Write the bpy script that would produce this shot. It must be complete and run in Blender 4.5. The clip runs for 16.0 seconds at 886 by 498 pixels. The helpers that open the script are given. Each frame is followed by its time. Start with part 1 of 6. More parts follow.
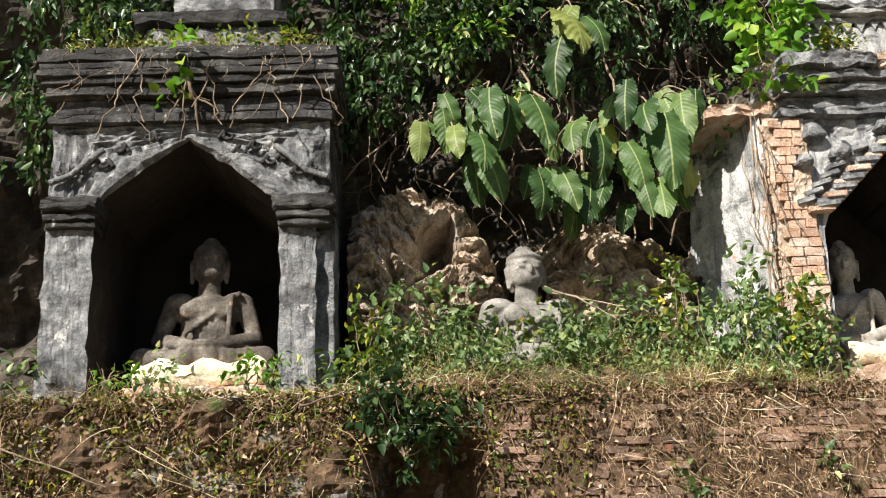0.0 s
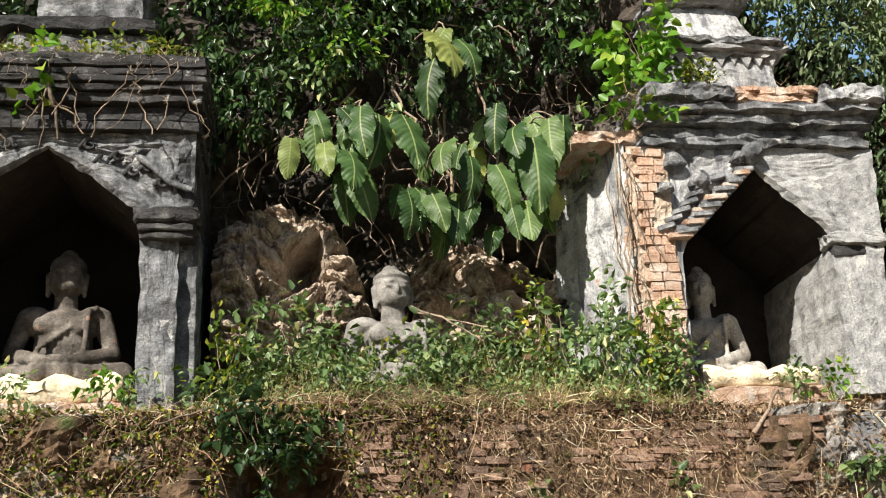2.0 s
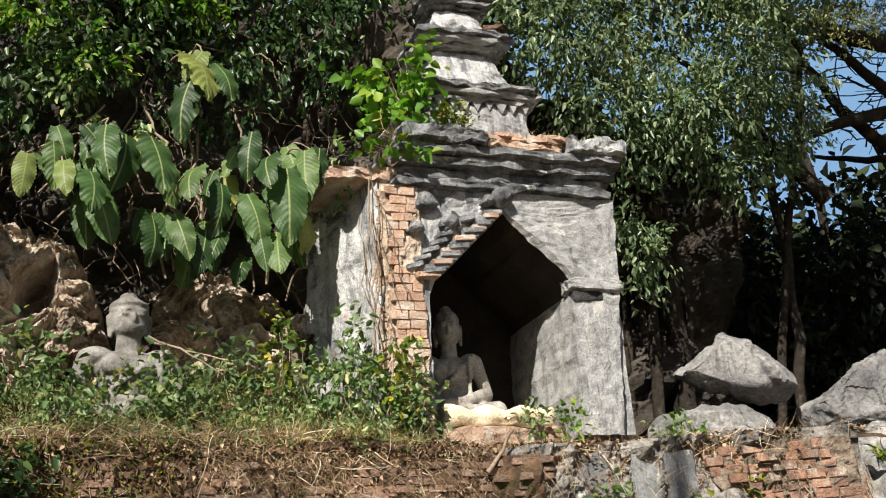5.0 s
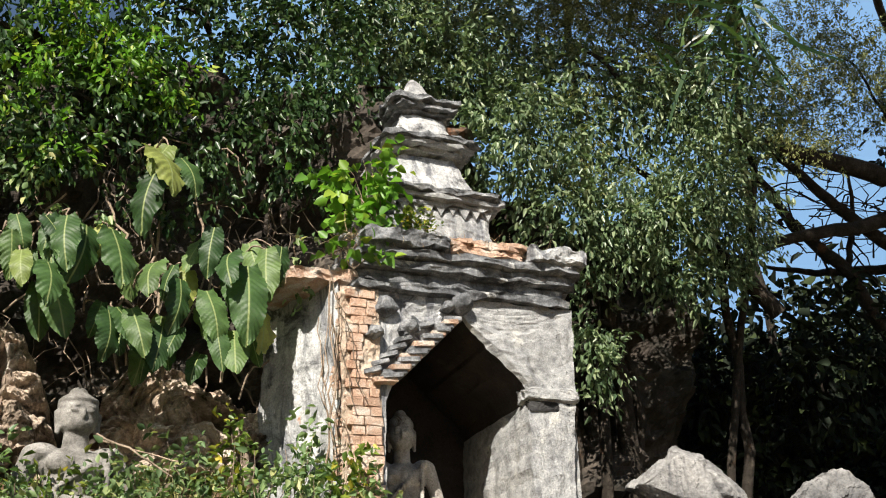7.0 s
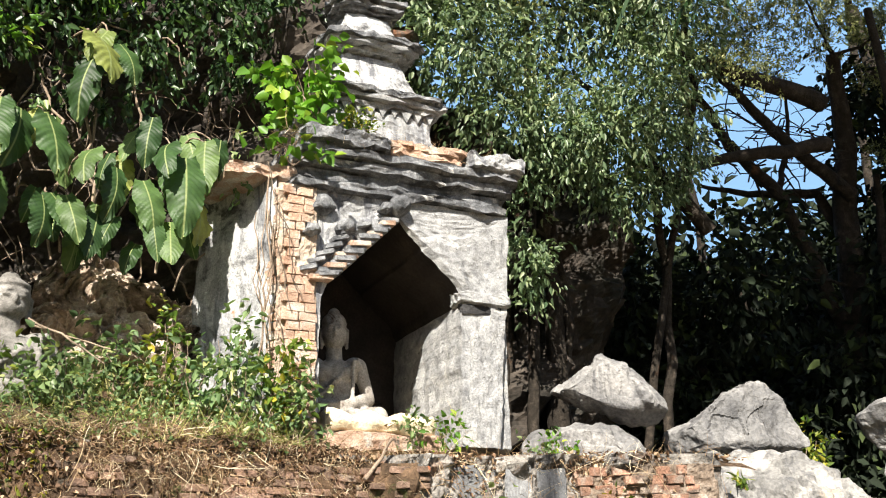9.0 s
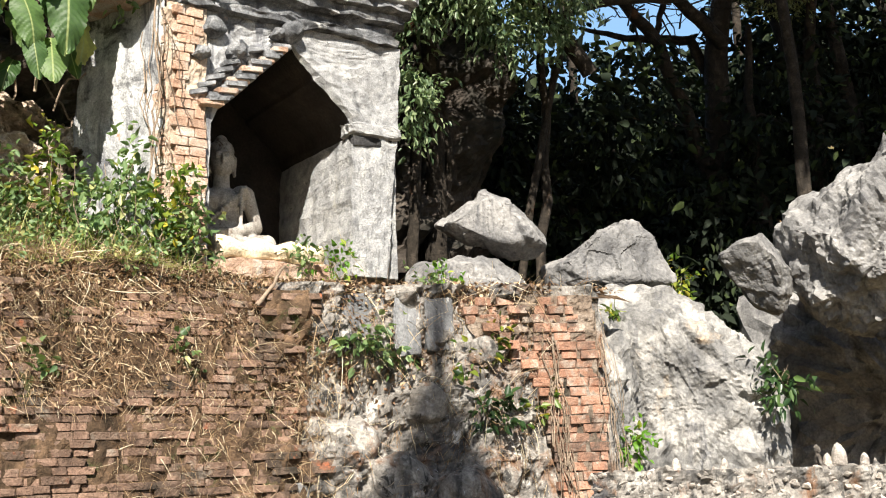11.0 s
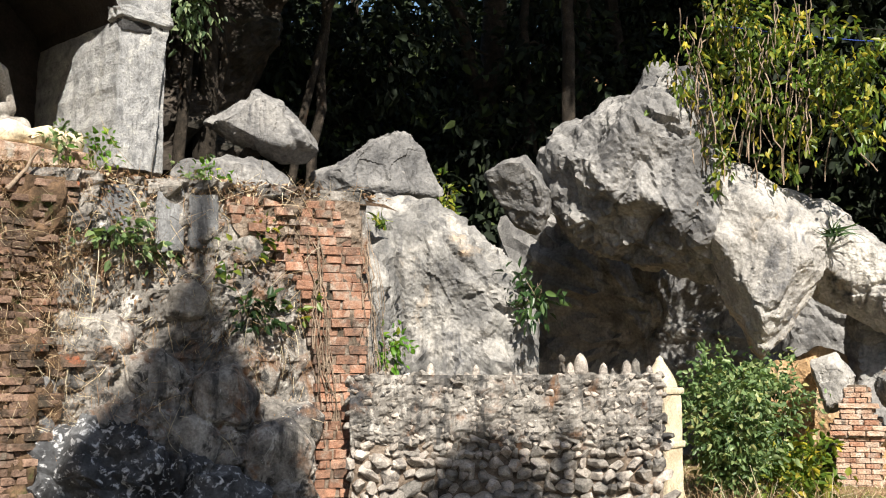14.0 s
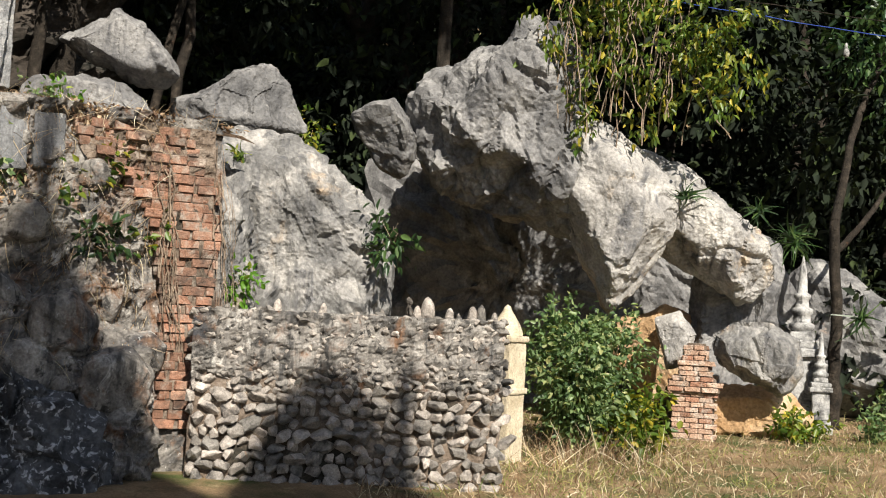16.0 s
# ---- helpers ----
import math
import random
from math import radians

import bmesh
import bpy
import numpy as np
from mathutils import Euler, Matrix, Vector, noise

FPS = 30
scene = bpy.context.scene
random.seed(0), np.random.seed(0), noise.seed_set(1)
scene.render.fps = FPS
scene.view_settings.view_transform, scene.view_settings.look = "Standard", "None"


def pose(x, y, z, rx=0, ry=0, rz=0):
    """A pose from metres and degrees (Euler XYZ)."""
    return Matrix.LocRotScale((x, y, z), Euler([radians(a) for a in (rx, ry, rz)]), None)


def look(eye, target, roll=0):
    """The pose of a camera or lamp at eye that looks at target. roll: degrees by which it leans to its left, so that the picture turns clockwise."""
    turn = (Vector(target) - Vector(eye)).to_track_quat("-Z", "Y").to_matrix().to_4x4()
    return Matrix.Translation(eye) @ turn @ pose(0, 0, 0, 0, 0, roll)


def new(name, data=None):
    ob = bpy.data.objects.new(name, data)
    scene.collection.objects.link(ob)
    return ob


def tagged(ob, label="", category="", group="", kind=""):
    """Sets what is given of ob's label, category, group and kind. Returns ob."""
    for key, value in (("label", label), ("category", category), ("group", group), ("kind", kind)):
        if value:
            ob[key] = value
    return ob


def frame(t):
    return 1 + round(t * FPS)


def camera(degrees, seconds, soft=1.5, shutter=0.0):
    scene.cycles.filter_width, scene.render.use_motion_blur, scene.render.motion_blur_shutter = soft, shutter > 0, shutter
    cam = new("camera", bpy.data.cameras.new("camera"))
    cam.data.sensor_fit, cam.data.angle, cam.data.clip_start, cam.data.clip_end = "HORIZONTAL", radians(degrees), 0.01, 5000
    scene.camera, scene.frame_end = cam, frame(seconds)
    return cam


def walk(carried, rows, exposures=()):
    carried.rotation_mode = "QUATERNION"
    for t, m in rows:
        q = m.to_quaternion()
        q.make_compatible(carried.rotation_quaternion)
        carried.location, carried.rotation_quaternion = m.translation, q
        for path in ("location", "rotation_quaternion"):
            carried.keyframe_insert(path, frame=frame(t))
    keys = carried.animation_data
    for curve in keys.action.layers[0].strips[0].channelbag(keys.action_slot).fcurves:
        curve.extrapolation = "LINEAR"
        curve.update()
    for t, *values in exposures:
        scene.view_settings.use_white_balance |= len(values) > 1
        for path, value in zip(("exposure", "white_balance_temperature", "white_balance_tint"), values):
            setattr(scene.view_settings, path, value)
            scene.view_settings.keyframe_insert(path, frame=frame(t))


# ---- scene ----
cam = camera(44.30, 16.0, soft=1.1)
# seconds, yaw, pitch, roll in degrees, then the eye in metres
PATH = [
    (0.0, -0.89, 18.50, 1.87, -0.00, -0.00, 1.60),
    (0.5, -2.44, 19.38, 2.03, 0.03, -0.00, 1.60),
    (1.0, -4.22, 19.36, 1.89, 0.06, 0.00, 1.59),
    (1.5, -5.88, 19.39, 2.58, 0.09, 0.01, 1.58),
    (2.0, -7.25, 19.24, 2.67, 0.12, 0.00, 1.60),
    (2.5, -8.51, 18.83, 2.62, 0.17, 0.01, 1.59),
    (3.0, -10.17, 19.00, 2.41, 0.23, -0.01, 1.57),
    (3.5, -11.77, 18.14, 3.01, 0.31, 0.00, 1.54),
    (4.0, -15.67, 17.31, 3.48, 0.35, 0.01, 1.59),
    (4.5, -17.93, 18.55, 3.90, 0.42, 0.03, 1.61),
    (5.0, -18.96, 20.30, 4.10, 0.43, 0.04, 1.63),
    (7.5, -23.45, 25.42, 2.39, 0.28, -0.03, 1.86),
    (8.0, -24.43, 26.25, 1.93, 0.27, -0.06, 1.84),
    (8.5, -25.35, 22.78, 1.59, 0.28, -0.05, 1.79),
    (9.0, -26.36, 19.50, 1.68, 0.29, -0.04, 1.75),
    (9.2, -26.75, 18.03, 1.65, 0.29, -0.03, 1.74),
    (11.3, -35.23, 10.27, 1.39, -0.01, 0.10, 1.69),
    (11.5, -36.02, 10.00, 0.93, -0.00, 0.12, 1.69),
    (12.0, -37.53, 9.03, 0.68, 0.00, 0.13, 1.64),
    (12.5, -38.70, 7.57, 0.68, 0.01, 0.14, 1.62),
    (13.0, -40.19, 6.21, 0.04, 0.00, 0.14, 1.61),
    (13.5, -43.09, 6.00, -0.17, -0.00, 0.12, 1.63),
    (14.0, -46.48, 6.12, 0.19, 0.01, 0.09, 1.58),
    (14.5, -48.17, 5.64, -1.58, 0.04, 0.08, 1.54),
    (15.0, -49.91, 5.31, -2.64, 0.07, 0.03, 1.55),
    (15.5, -51.53, 4.00, -2.45, 0.12, -0.04, 1.54),
    (16.0, -53.13, 3.43, -2.83, 0.16, -0.08, 1.54),
]
EXPOSURES = [(0.0, 1.1), (2.0, 0.98), (4.0, 0.78), (5.2, 0.78), (8.0, 1.2), (9.2, 1.38), (12.5, 1.24), (13.3, 1.18), (14.0, 0.96), (15.0, 0.86), (16.0, 0.68)]
walk(cam, [(t, pose(ex, ey, ez, 90 + p, r, y)) for t, y, p, r, ex, ey, ez in PATH], EXPOSURES)

# ---- light ----
SUN = Vector((0.57, 0.81, -0.82)).normalized()
world = bpy.data.worlds.new("sky")
scene.world = world
world.use_nodes = True
sky = world.node_tree.nodes.new("ShaderNodeTexSky")
sky.sky_type, sky.sun_disc = "NISHITA", False
sky.sun_elevation, sky.sun_rotation = math.asin(-SUN.z), math.atan2(-SUN.x, -SUN.y)
world.node_tree.links.new(sky.outputs[0], world.node_tree.nodes["Background"].inputs[0])
world.node_tree.nodes["Background"].inputs[1].default_value = 0.05
sun = new("sun", bpy.data.lights.new("sun", "SUN"))
sun.data.energy, sun.data.angle, sun.data.color = 5.0, radians(0.5), (1.0, 0.93, 0.82)
sun.matrix_world = look((0, 0, 30), Vector((0, 0, 30)) + SUN)


# ---- materials ----
def nodes_of(name):
    m = bpy.data.materials.new(name)
    m.use_nodes = True
    return m, m.node_tree.nodes, m.node_tree.links, m.node_tree.nodes["Principled BSDF"]


def noise_node(nodes, links, pos, scale, detail=6, stretch=(1, 1, 1), distort=0.0):
    mp = nodes.new("ShaderNodeMapping")
    mp.inputs["Scale"].default_value = stretch
    links.new(pos, mp.inputs[0])
    n = nodes.new("ShaderNodeTexNoise")
    n.inputs["Scale"].default_value, n.inputs["Detail"].default_value = scale, detail
    n.inputs["Roughness"].default_value, n.inputs["Distortion"].default_value = 0.65, distort
    links.new(mp.outputs[0], n.inputs["Vector"])
    return n.outputs["Fac"]


def ramp_node(nodes, links, fac, stops):
    r = nodes.new("ShaderNodeValToRGB")
    while len(r.color_ramp.elements) < len(stops):
        r.color_ramp.elements.new(0.5)
    for e, (p, c) in zip(r.color_ramp.elements, stops):
        e.position, e.color = p, (*c, 1) if len(c) == 3 else c
    links.new(fac, r.inputs[0])
    return r.outputs[0]


def mix_node(nodes, links, fac, a, b, mode="MIX"):
    x = nodes.new("ShaderNodeMix")
    x.data_type, x.blend_type = "RGBA", mode
    if isinstance(fac, float):
        x.inputs[0].default_value = fac
    else:
        links.new(fac, x.inputs[0])
    for k, v in ((6, a), (7, b)):
        if isinstance(v, tuple):
            x.inputs[k].default_value = (*v, 1)
        else:
            links.new(v, x.inputs[k])
    return x.outputs[2]


def surface(name, stops, scale=3.0, patches=(), streak=None, rough=0.9, bump=0.4, bump_scale=18.0, vary=0.0, island=False, cracks=0.0):
    """stops: base ramp. patches: (colour, scale, low, high). streak: (colour, low, high), running down."""
    m, nodes, links, bsdf = nodes_of(name)
    pos = nodes.new("ShaderNodeNewGeometry").outputs["Position"]
    col = ramp_node(nodes, links, noise_node(nodes, links, pos, scale, 8), stops)
    for k, (c, s, lo, hi) in enumerate(patches):
        f = ramp_node(nodes, links, noise_node(nodes, links, pos, s, 7, (1 + 0.1 * k, 1, 1), 0.6), ((lo, (0, 0, 0)), (hi, (1, 1, 1))))
        col = mix_node(nodes, links, f, col, c)
    if streak:
        c, lo, hi = streak
        f = ramp_node(nodes, links, noise_node(nodes, links, pos, 5.0, 6, (1.6, 1.6, 0.16), 0.3), ((lo, (0, 0, 0)), (hi, (1, 1, 1))))
        col = mix_node(nodes, links, f, col, c)
    grain = noise_node(nodes, links, pos, bump_scale * 2.2, 5)
    g = ramp_node(nodes, links, grain, ((0.3, (0.62, 0.62, 0.62)), (0.7, (1.25, 1.25, 1.25))))
    col = mix_node(nodes, links, 1.0, col, g, "MULTIPLY")
    if vary:
        if island:
            rnd = nodes.new("ShaderNodeNewGeometry").outputs["Random Per Island"]
        else:
            rnd = nodes.new("ShaderNodeObjectInfo").outputs["Random"]
        v = ramp_node(nodes, links, rnd, ((0, (1 - vary, 1 - vary, 1 - vary)), (1, (1 + vary, 1 + vary * 0.8, 1 + vary * 0.7))))
        col = mix_node(nodes, links, 1.0, col, v, "MULTIPLY")
    links.new(col, bsdf.inputs["Base Color"])
    bsdf.inputs["Roughness"].default_value = rough
    bsdf.inputs["Specular IOR Level"].default_value = 0.25
    h = noise_node(nodes, links, pos, bump_scale, 8)
    if cracks:
        vo = nodes.new("ShaderNodeTexVoronoi")
        vo.feature = "DISTANCE_TO_EDGE"
        vo.inputs["Scale"].default_value = cracks
        wp = mix_node(nodes, links, 0.35, pos, noise_color(nodes, links, pos, 2.2))
        links.new(wp, vo.inputs["Vector"])
        cr = ramp_node(nodes, links, vo.outputs["Distance"], ((0.0, (0, 0, 0)), (0.03, (1, 1, 1))))
        h = mix_node(nodes, links, 0.16, h, cr)
    b = nodes.new("ShaderNodeBump")
    b.inputs["Strength"].default_value, b.inputs["Distance"].default_value = bump, 0.03
    links.new(h, b.inputs["Height"])
    links.new(b.outputs[0], bsdf.inputs["Normal"])
    return m


def noise_color(nodes, links, pos, scale):
    n = nodes.new("ShaderNodeTexNoise")
    n.inputs["Scale"].default_value = scale
    links.new(pos, n.inputs["Vector"])
    return n.outputs["Color"]


def leafy(name, stops, rough=0.45, through_light=0.3, wide=0.0, single=False):
    """Leaf material: colour varies from leaf to leaf, some light passes through."""
    m, nodes, links, bsdf = nodes_of(name)
    geo = nodes.new("ShaderNodeNewGeometry")
    rnd = nodes.new("ShaderNodeObjectInfo").outputs["Random"] if single else geo.outputs["Random Per Island"]
    col = ramp_node(nodes, links, rnd, stops)
    n = ramp_node(nodes, links, noise_node(nodes, links, geo.outputs["Position"], 1.1, 3), ((0.3, (0.65, 0.65, 0.6)), (0.7, (1.25, 1.25, 1.2))))
    col = mix_node(nodes, links, 1.0, col, n, "MULTIPLY")
    if wide:
        n2 = ramp_node(nodes, links, noise_node(nodes, links, geo.outputs["Position"], wide, 4), ((0.35, (0.8, 0.8, 0.8)), (0.65, (1.15, 1.15, 1.0))))
        col = mix_node(nodes, links, 1.0, col, n2, "MULTIPLY")
    links.new(col, bsdf.inputs["Base Color"])
    bsdf.inputs["Roughness"].default_value = rough
    bsdf.inputs["Specular IOR Level"].default_value = 0.4
    tr = nodes.new("ShaderNodeBsdfTranslucent")
    links.new(mix_node(nodes, links, 1.0, col, (1.15, 1.25, 0.7), "MULTIPLY"), tr.inputs[0])
    mx = nodes.new("ShaderNodeMixShader")
    mx.inputs[0].default_value = through_light
    links.new(bsdf.outputs[0], mx.inputs[1])
    links.new(tr.outputs[0], mx.inputs[2])
    links.new(mx.outputs[0], nodes["Material Output"].inputs[0])
    return m


PLASTER = surface("weathered_plaster", ((0.3, (0.17, 0.173, 0.178)), (0.5, (0.33, 0.333, 0.335)), (0.7, (0.47, 0.468, 0.46))), 9.0,
                  [((0.09, 0.09, 0.092), 1.7, 0.56, 0.7), ((0.58, 0.57, 0.53), 2.6, 0.60, 0.72), ((0.08, 0.08, 0.08), 16.0, 0.64, 0.7)], bump=0.8, bump_scale=36, cracks=1.4)
# weathered black plaster, with the cornice's shade also put into the colour
DARK_PLASTER = surface("blackened_shaded_carved_plaster", ((0.3, (0.016, 0.016, 0.017)), (0.55, (0.055, 0.054, 0.055)), (0.75, (0.2, 0.198, 0.192))), 3.6,
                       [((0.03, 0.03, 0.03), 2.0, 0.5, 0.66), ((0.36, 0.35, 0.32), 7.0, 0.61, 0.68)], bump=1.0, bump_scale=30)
WHITE_PLASTER = surface("flaking_lime_plaster", ((0.3, (0.22, 0.225, 0.23)), (0.5, (0.42, 0.425, 0.43)), (0.7, (0.66, 0.66, 0.65))), 4.0,
                        [((0.09, 0.09, 0.095), 3.0, 0.53, 0.63), ((0.42, 0.24, 0.15), 3.1, 0.66, 0.72)], ((0.15, 0.155, 0.17), 0.5, 0.64), bump=0.7, bump_scale=24)
BRICK = surface("old_red_brick", ((0.3, (0.20, 0.105, 0.07)), (0.5, (0.36, 0.2, 0.135)), (0.7, (0.46, 0.31, 0.23))), 6.0,
                [((0.11, 0.085, 0.07), 2.2, 0.50, 0.64), ((0.44, 0.38, 0.32), 5.5, 0.52, 0.66)], bump=0.9, bump_scale=40, vary=0.3)
DULL_BRICK = surface("mossy_grey_brick", ((0.3, (0.10, 0.068, 0.052)), (0.5, (0.23, 0.155, 0.115)), (0.7, (0.39, 0.28, 0.215))), 5.0,
                     [((0.055, 0.048, 0.037), 1.5, 0.53, 0.66), ((0.26, 0.23, 0.19), 3.5, 0.58, 0.68), ((0.34, 0.13, 0.07), 2.7, 0.63, 0.7)], bump=0.9, bump_scale=40, vary=0.4)
DULL_BRICK_REST = surface("mossy_grey_brick_rest", ((0.3, (0.10, 0.068, 0.052)), (0.5, (0.23, 0.155, 0.115)), (0.7, (0.39, 0.28, 0.215))), 5.0,
                     [((0.055, 0.048, 0.037), 1.5, 0.53, 0.66), ((0.26, 0.23, 0.19), 3.5, 0.58, 0.68), ((0.34, 0.13, 0.07), 2.7, 0.63, 0.7)], bump=0.9, bump_scale=40, vary=0.4, island=True)
PALE_BRICK = surface("sunbleached_brick", ((0.3, (0.36, 0.22, 0.15)), (0.5, (0.52, 0.355, 0.26)), (0.7, (0.64, 0.52, 0.43))), 6.0,
                     [((0.6, 0.54, 0.47), 4.0, 0.5, 0.62), ((0.14, 0.12, 0.10), 3.4, 0.62, 0.7)], bump=0.9, bump_scale=40, vary=0.14)
MORTAR = surface("crumbling_mortar", ((0.3, (0.10, 0.075, 0.058)), (0.5, (0.22, 0.17, 0.13)), (0.7, (0.36, 0.31, 0.26))), 5.0,
                 [((0.04, 0.036, 0.028), 1.6, 0.5, 0.65)], bump=1.0, bump_scale=22)
LIME = surface("rubbed_lime_render", ((0.3, (0.36, 0.27, 0.2)), (0.5, (0.5, 0.4, 0.31)), (0.7, (0.62, 0.54, 0.45))), 6.0,
               [((0.16, 0.13, 0.1), 3.0, 0.58, 0.68)], bump=1.0, bump_scale=26)
WALL_FACE = surface("lime_and_rock_wall_face", ((0.3, (0.085, 0.078, 0.07)), (0.5, (0.25, 0.232, 0.21)), (0.7, (0.49, 0.46, 0.42))), 3.8,
                    [((0.055, 0.055, 0.06), 1.3, 0.54, 0.66), ((0.12, 0.055, 0.02), 1.7, 0.64, 0.7), ((0.6, 0.58, 0.54), 2.8, 0.6, 0.66), ((0.2, 0.115, 0.07), 3.0, 0.54, 0.66), ((0.05, 0.048, 0.045), 5.5, 0.56, 0.64), ((0.55, 0.55, 0.54), 24.0, 0.64, 0.69)],
                    ((0.07, 0.068, 0.066), 0.52, 0.66), bump=1.0, bump_scale=20, cracks=2.2)
CEMENT = surface("grey_cement_slab", ((0.3, (0.10, 0.103, 0.107)), (0.6, (0.25, 0.254, 0.26))), 3.0, [((0.5, 0.5, 0.48), 7.0, 0.66, 0.7)],
                 ((0.08, 0.08, 0.085), 0.52, 0.66), bump=0.5, bump_scale=28)
LIMESTONE = surface("grey_limestone", ((0.25, (0.075, 0.075, 0.078)), (0.5, (0.2, 0.197, 0.195)), (0.7, (0.38, 0.37, 0.355))), 1.7,
                    [((0.08, 0.08, 0.085), 2.2, 0.55, 0.68), ((0.5, 0.48, 0.45), 2.0, 0.65, 0.76), ((0.36, 0.24, 0.17), 0.9, 0.66, 0.76)], ((0.10, 0.10, 0.105), 0.54, 0.72), bump=1.0, bump_scale=11, cracks=1.1)
PALE_LIMESTONE = surface("bright_limestone", ((0.25, (0.09, 0.088, 0.087)), (0.5, (0.245, 0.24, 0.23)), (0.7, (0.5, 0.475, 0.44))), 2.4,
                         [((0.09, 0.09, 0.093), 1.9, 0.5, 0.66), ((0.52, 0.38, 0.24), 1.0, 0.58, 0.72)], ((0.12, 0.12, 0.125), 0.52, 0.7), bump=1.0, bump_scale=13, cracks=1.3)
# brighter limestone copy: sunlight on the outcrop is put into the colour
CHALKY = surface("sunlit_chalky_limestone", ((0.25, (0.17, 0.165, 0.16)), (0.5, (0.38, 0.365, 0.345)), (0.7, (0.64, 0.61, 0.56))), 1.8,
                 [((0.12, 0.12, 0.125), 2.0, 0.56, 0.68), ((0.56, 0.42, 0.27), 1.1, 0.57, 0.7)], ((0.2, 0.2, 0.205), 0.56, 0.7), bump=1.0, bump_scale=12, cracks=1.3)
# lichened bedrock; the shade at the wall's foot is put into its dark base
SHADED_BEDROCK = surface("shaded_lichened_bedrock", ((0.3, (0.03, 0.031, 0.034)), (0.5, (0.085, 0.088, 0.094)), (0.7, (0.2, 0.203, 0.21))), 2.6,
                   [((0.02, 0.02, 0.022), 2.0, 0.52, 0.64), ((0.55, 0.56, 0.58), 13.0, 0.55, 0.62)], bump=1.0, bump_scale=14, cracks=2.0)
OCHRE_ROCK = surface("ochre_rock", ((0.3, (0.30, 0.17, 0.08)), (0.5, (0.50, 0.33, 0.18)), (0.7, (0.60, 0.48, 0.34))), 1.4,
                     [((0.3, 0.12, 0.05), 1.8, 0.58, 0.7)], bump=0.8, bump_scale=12)
BROWN_ROCK = surface("brown_crumbly_rock", ((0.3, (0.13, 0.095, 0.07)), (0.5, (0.43, 0.345, 0.27)), (0.7, (0.66, 0.59, 0.51))), 3.4,
                     [((0.04, 0.03, 0.022), 1.9, 0.52, 0.64), ((0.5, 0.45, 0.4), 2.4, 0.6, 0.68)], bump=1.0, bump_scale=13, cracks=2.6)
# darker than the open limestone: the cliff's shade is put into the colour
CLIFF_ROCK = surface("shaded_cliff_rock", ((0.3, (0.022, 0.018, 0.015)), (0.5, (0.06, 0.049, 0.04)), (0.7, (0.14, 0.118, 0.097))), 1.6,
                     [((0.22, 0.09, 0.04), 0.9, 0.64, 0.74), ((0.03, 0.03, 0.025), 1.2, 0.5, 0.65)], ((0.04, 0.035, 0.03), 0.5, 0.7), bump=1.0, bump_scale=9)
RUBBLE = surface("rubble_stone", ((0.3, (0.17, 0.16, 0.145)), (0.5, (0.36, 0.34, 0.31)), (0.7, (0.58, 0.55, 0.5))), 6.0,
                 [((0.08, 0.08, 0.08), 3.2, 0.54, 0.66), ((0.4, 0.23, 0.13), 2.0, 0.66, 0.72)], bump=0.9, bump_scale=26, vary=0.42)
RUBBLE_REST = surface("rubble_stone_rest", ((0.3, (0.17, 0.16, 0.145)), (0.5, (0.36, 0.34, 0.31)), (0.7, (0.58, 0.55, 0.5))), 6.0,
                 [((0.08, 0.08, 0.08), 3.2, 0.54, 0.66), ((0.4, 0.23, 0.13), 2.0, 0.66, 0.72)], bump=0.9, bump_scale=26, vary=0.42, island=True)
SOIL = surface("dry_leaf_litter_soil", ((0.3, (0.03, 0.02, 0.012)), (0.5, (0.09, 0.058, 0.035)), (0.7, (0.22, 0.14, 0.085))), 6.0,
               [((0.06, 0.08, 0.025), 2.5, 0.56, 0.66)], bump=1.0, bump_scale=24)
GROUND = surface("trodden_earth_and_dry_grass", ((0.3, (0.12, 0.095, 0.045)), (0.5, (0.26, 0.18, 0.10)), (0.7, (0.40, 0.28, 0.17))), 1.6,
                 [((0.08, 0.10, 0.03), 0.9, 0.5, 0.62), ((0.36, 0.29, 0.17), 3.0, 0.58, 0.68)], bump=0.9, bump_scale=20)
STATUE_GREY = surface("grey_statue_stone", ((0.3, (0.10, 0.095, 0.086)), (0.5, (0.22, 0.21, 0.195)), (0.7, (0.34, 0.325, 0.305))), 5.0,
                      [((0.10, 0.09, 0.08), 4.0, 0.56, 0.66)], bump=0.5, bump_scale=30)
# statue stone darkened: the niche's shade is put into the tone
STATUE_DARK = surface("dusty_shaded_statue", ((0.3, (0.035, 0.03, 0.026)), (0.5, (0.10, 0.088, 0.076)), (0.7, (0.26, 0.235, 0.21))), 5.5,
                      [((0.34, 0.2, 0.13), 5.0, 0.6, 0.68)], bump=0.5, bump_scale=34)
STATUE_PALE = surface("patchy_painted_statue", ((0.3, (0.13, 0.11, 0.095)), (0.45, (0.28, 0.26, 0.235)), (0.62, (0.42, 0.4, 0.37))), 6.5,
                      [((0.12, 0.08, 0.06), 5.0, 0.58, 0.66)], bump=0.4, bump_scale=30)
# near-black plaster: the shade inside the niches is put into the colour
SHADED_PLASTER = surface("shaded_interior_plaster", ((0.3, (0.012, 0.010, 0.009)), (0.6, (0.032, 0.026, 0.022)), (0.8, (0.07, 0.052, 0.04))), 2.0, bump=0.6, bump_scale=20)
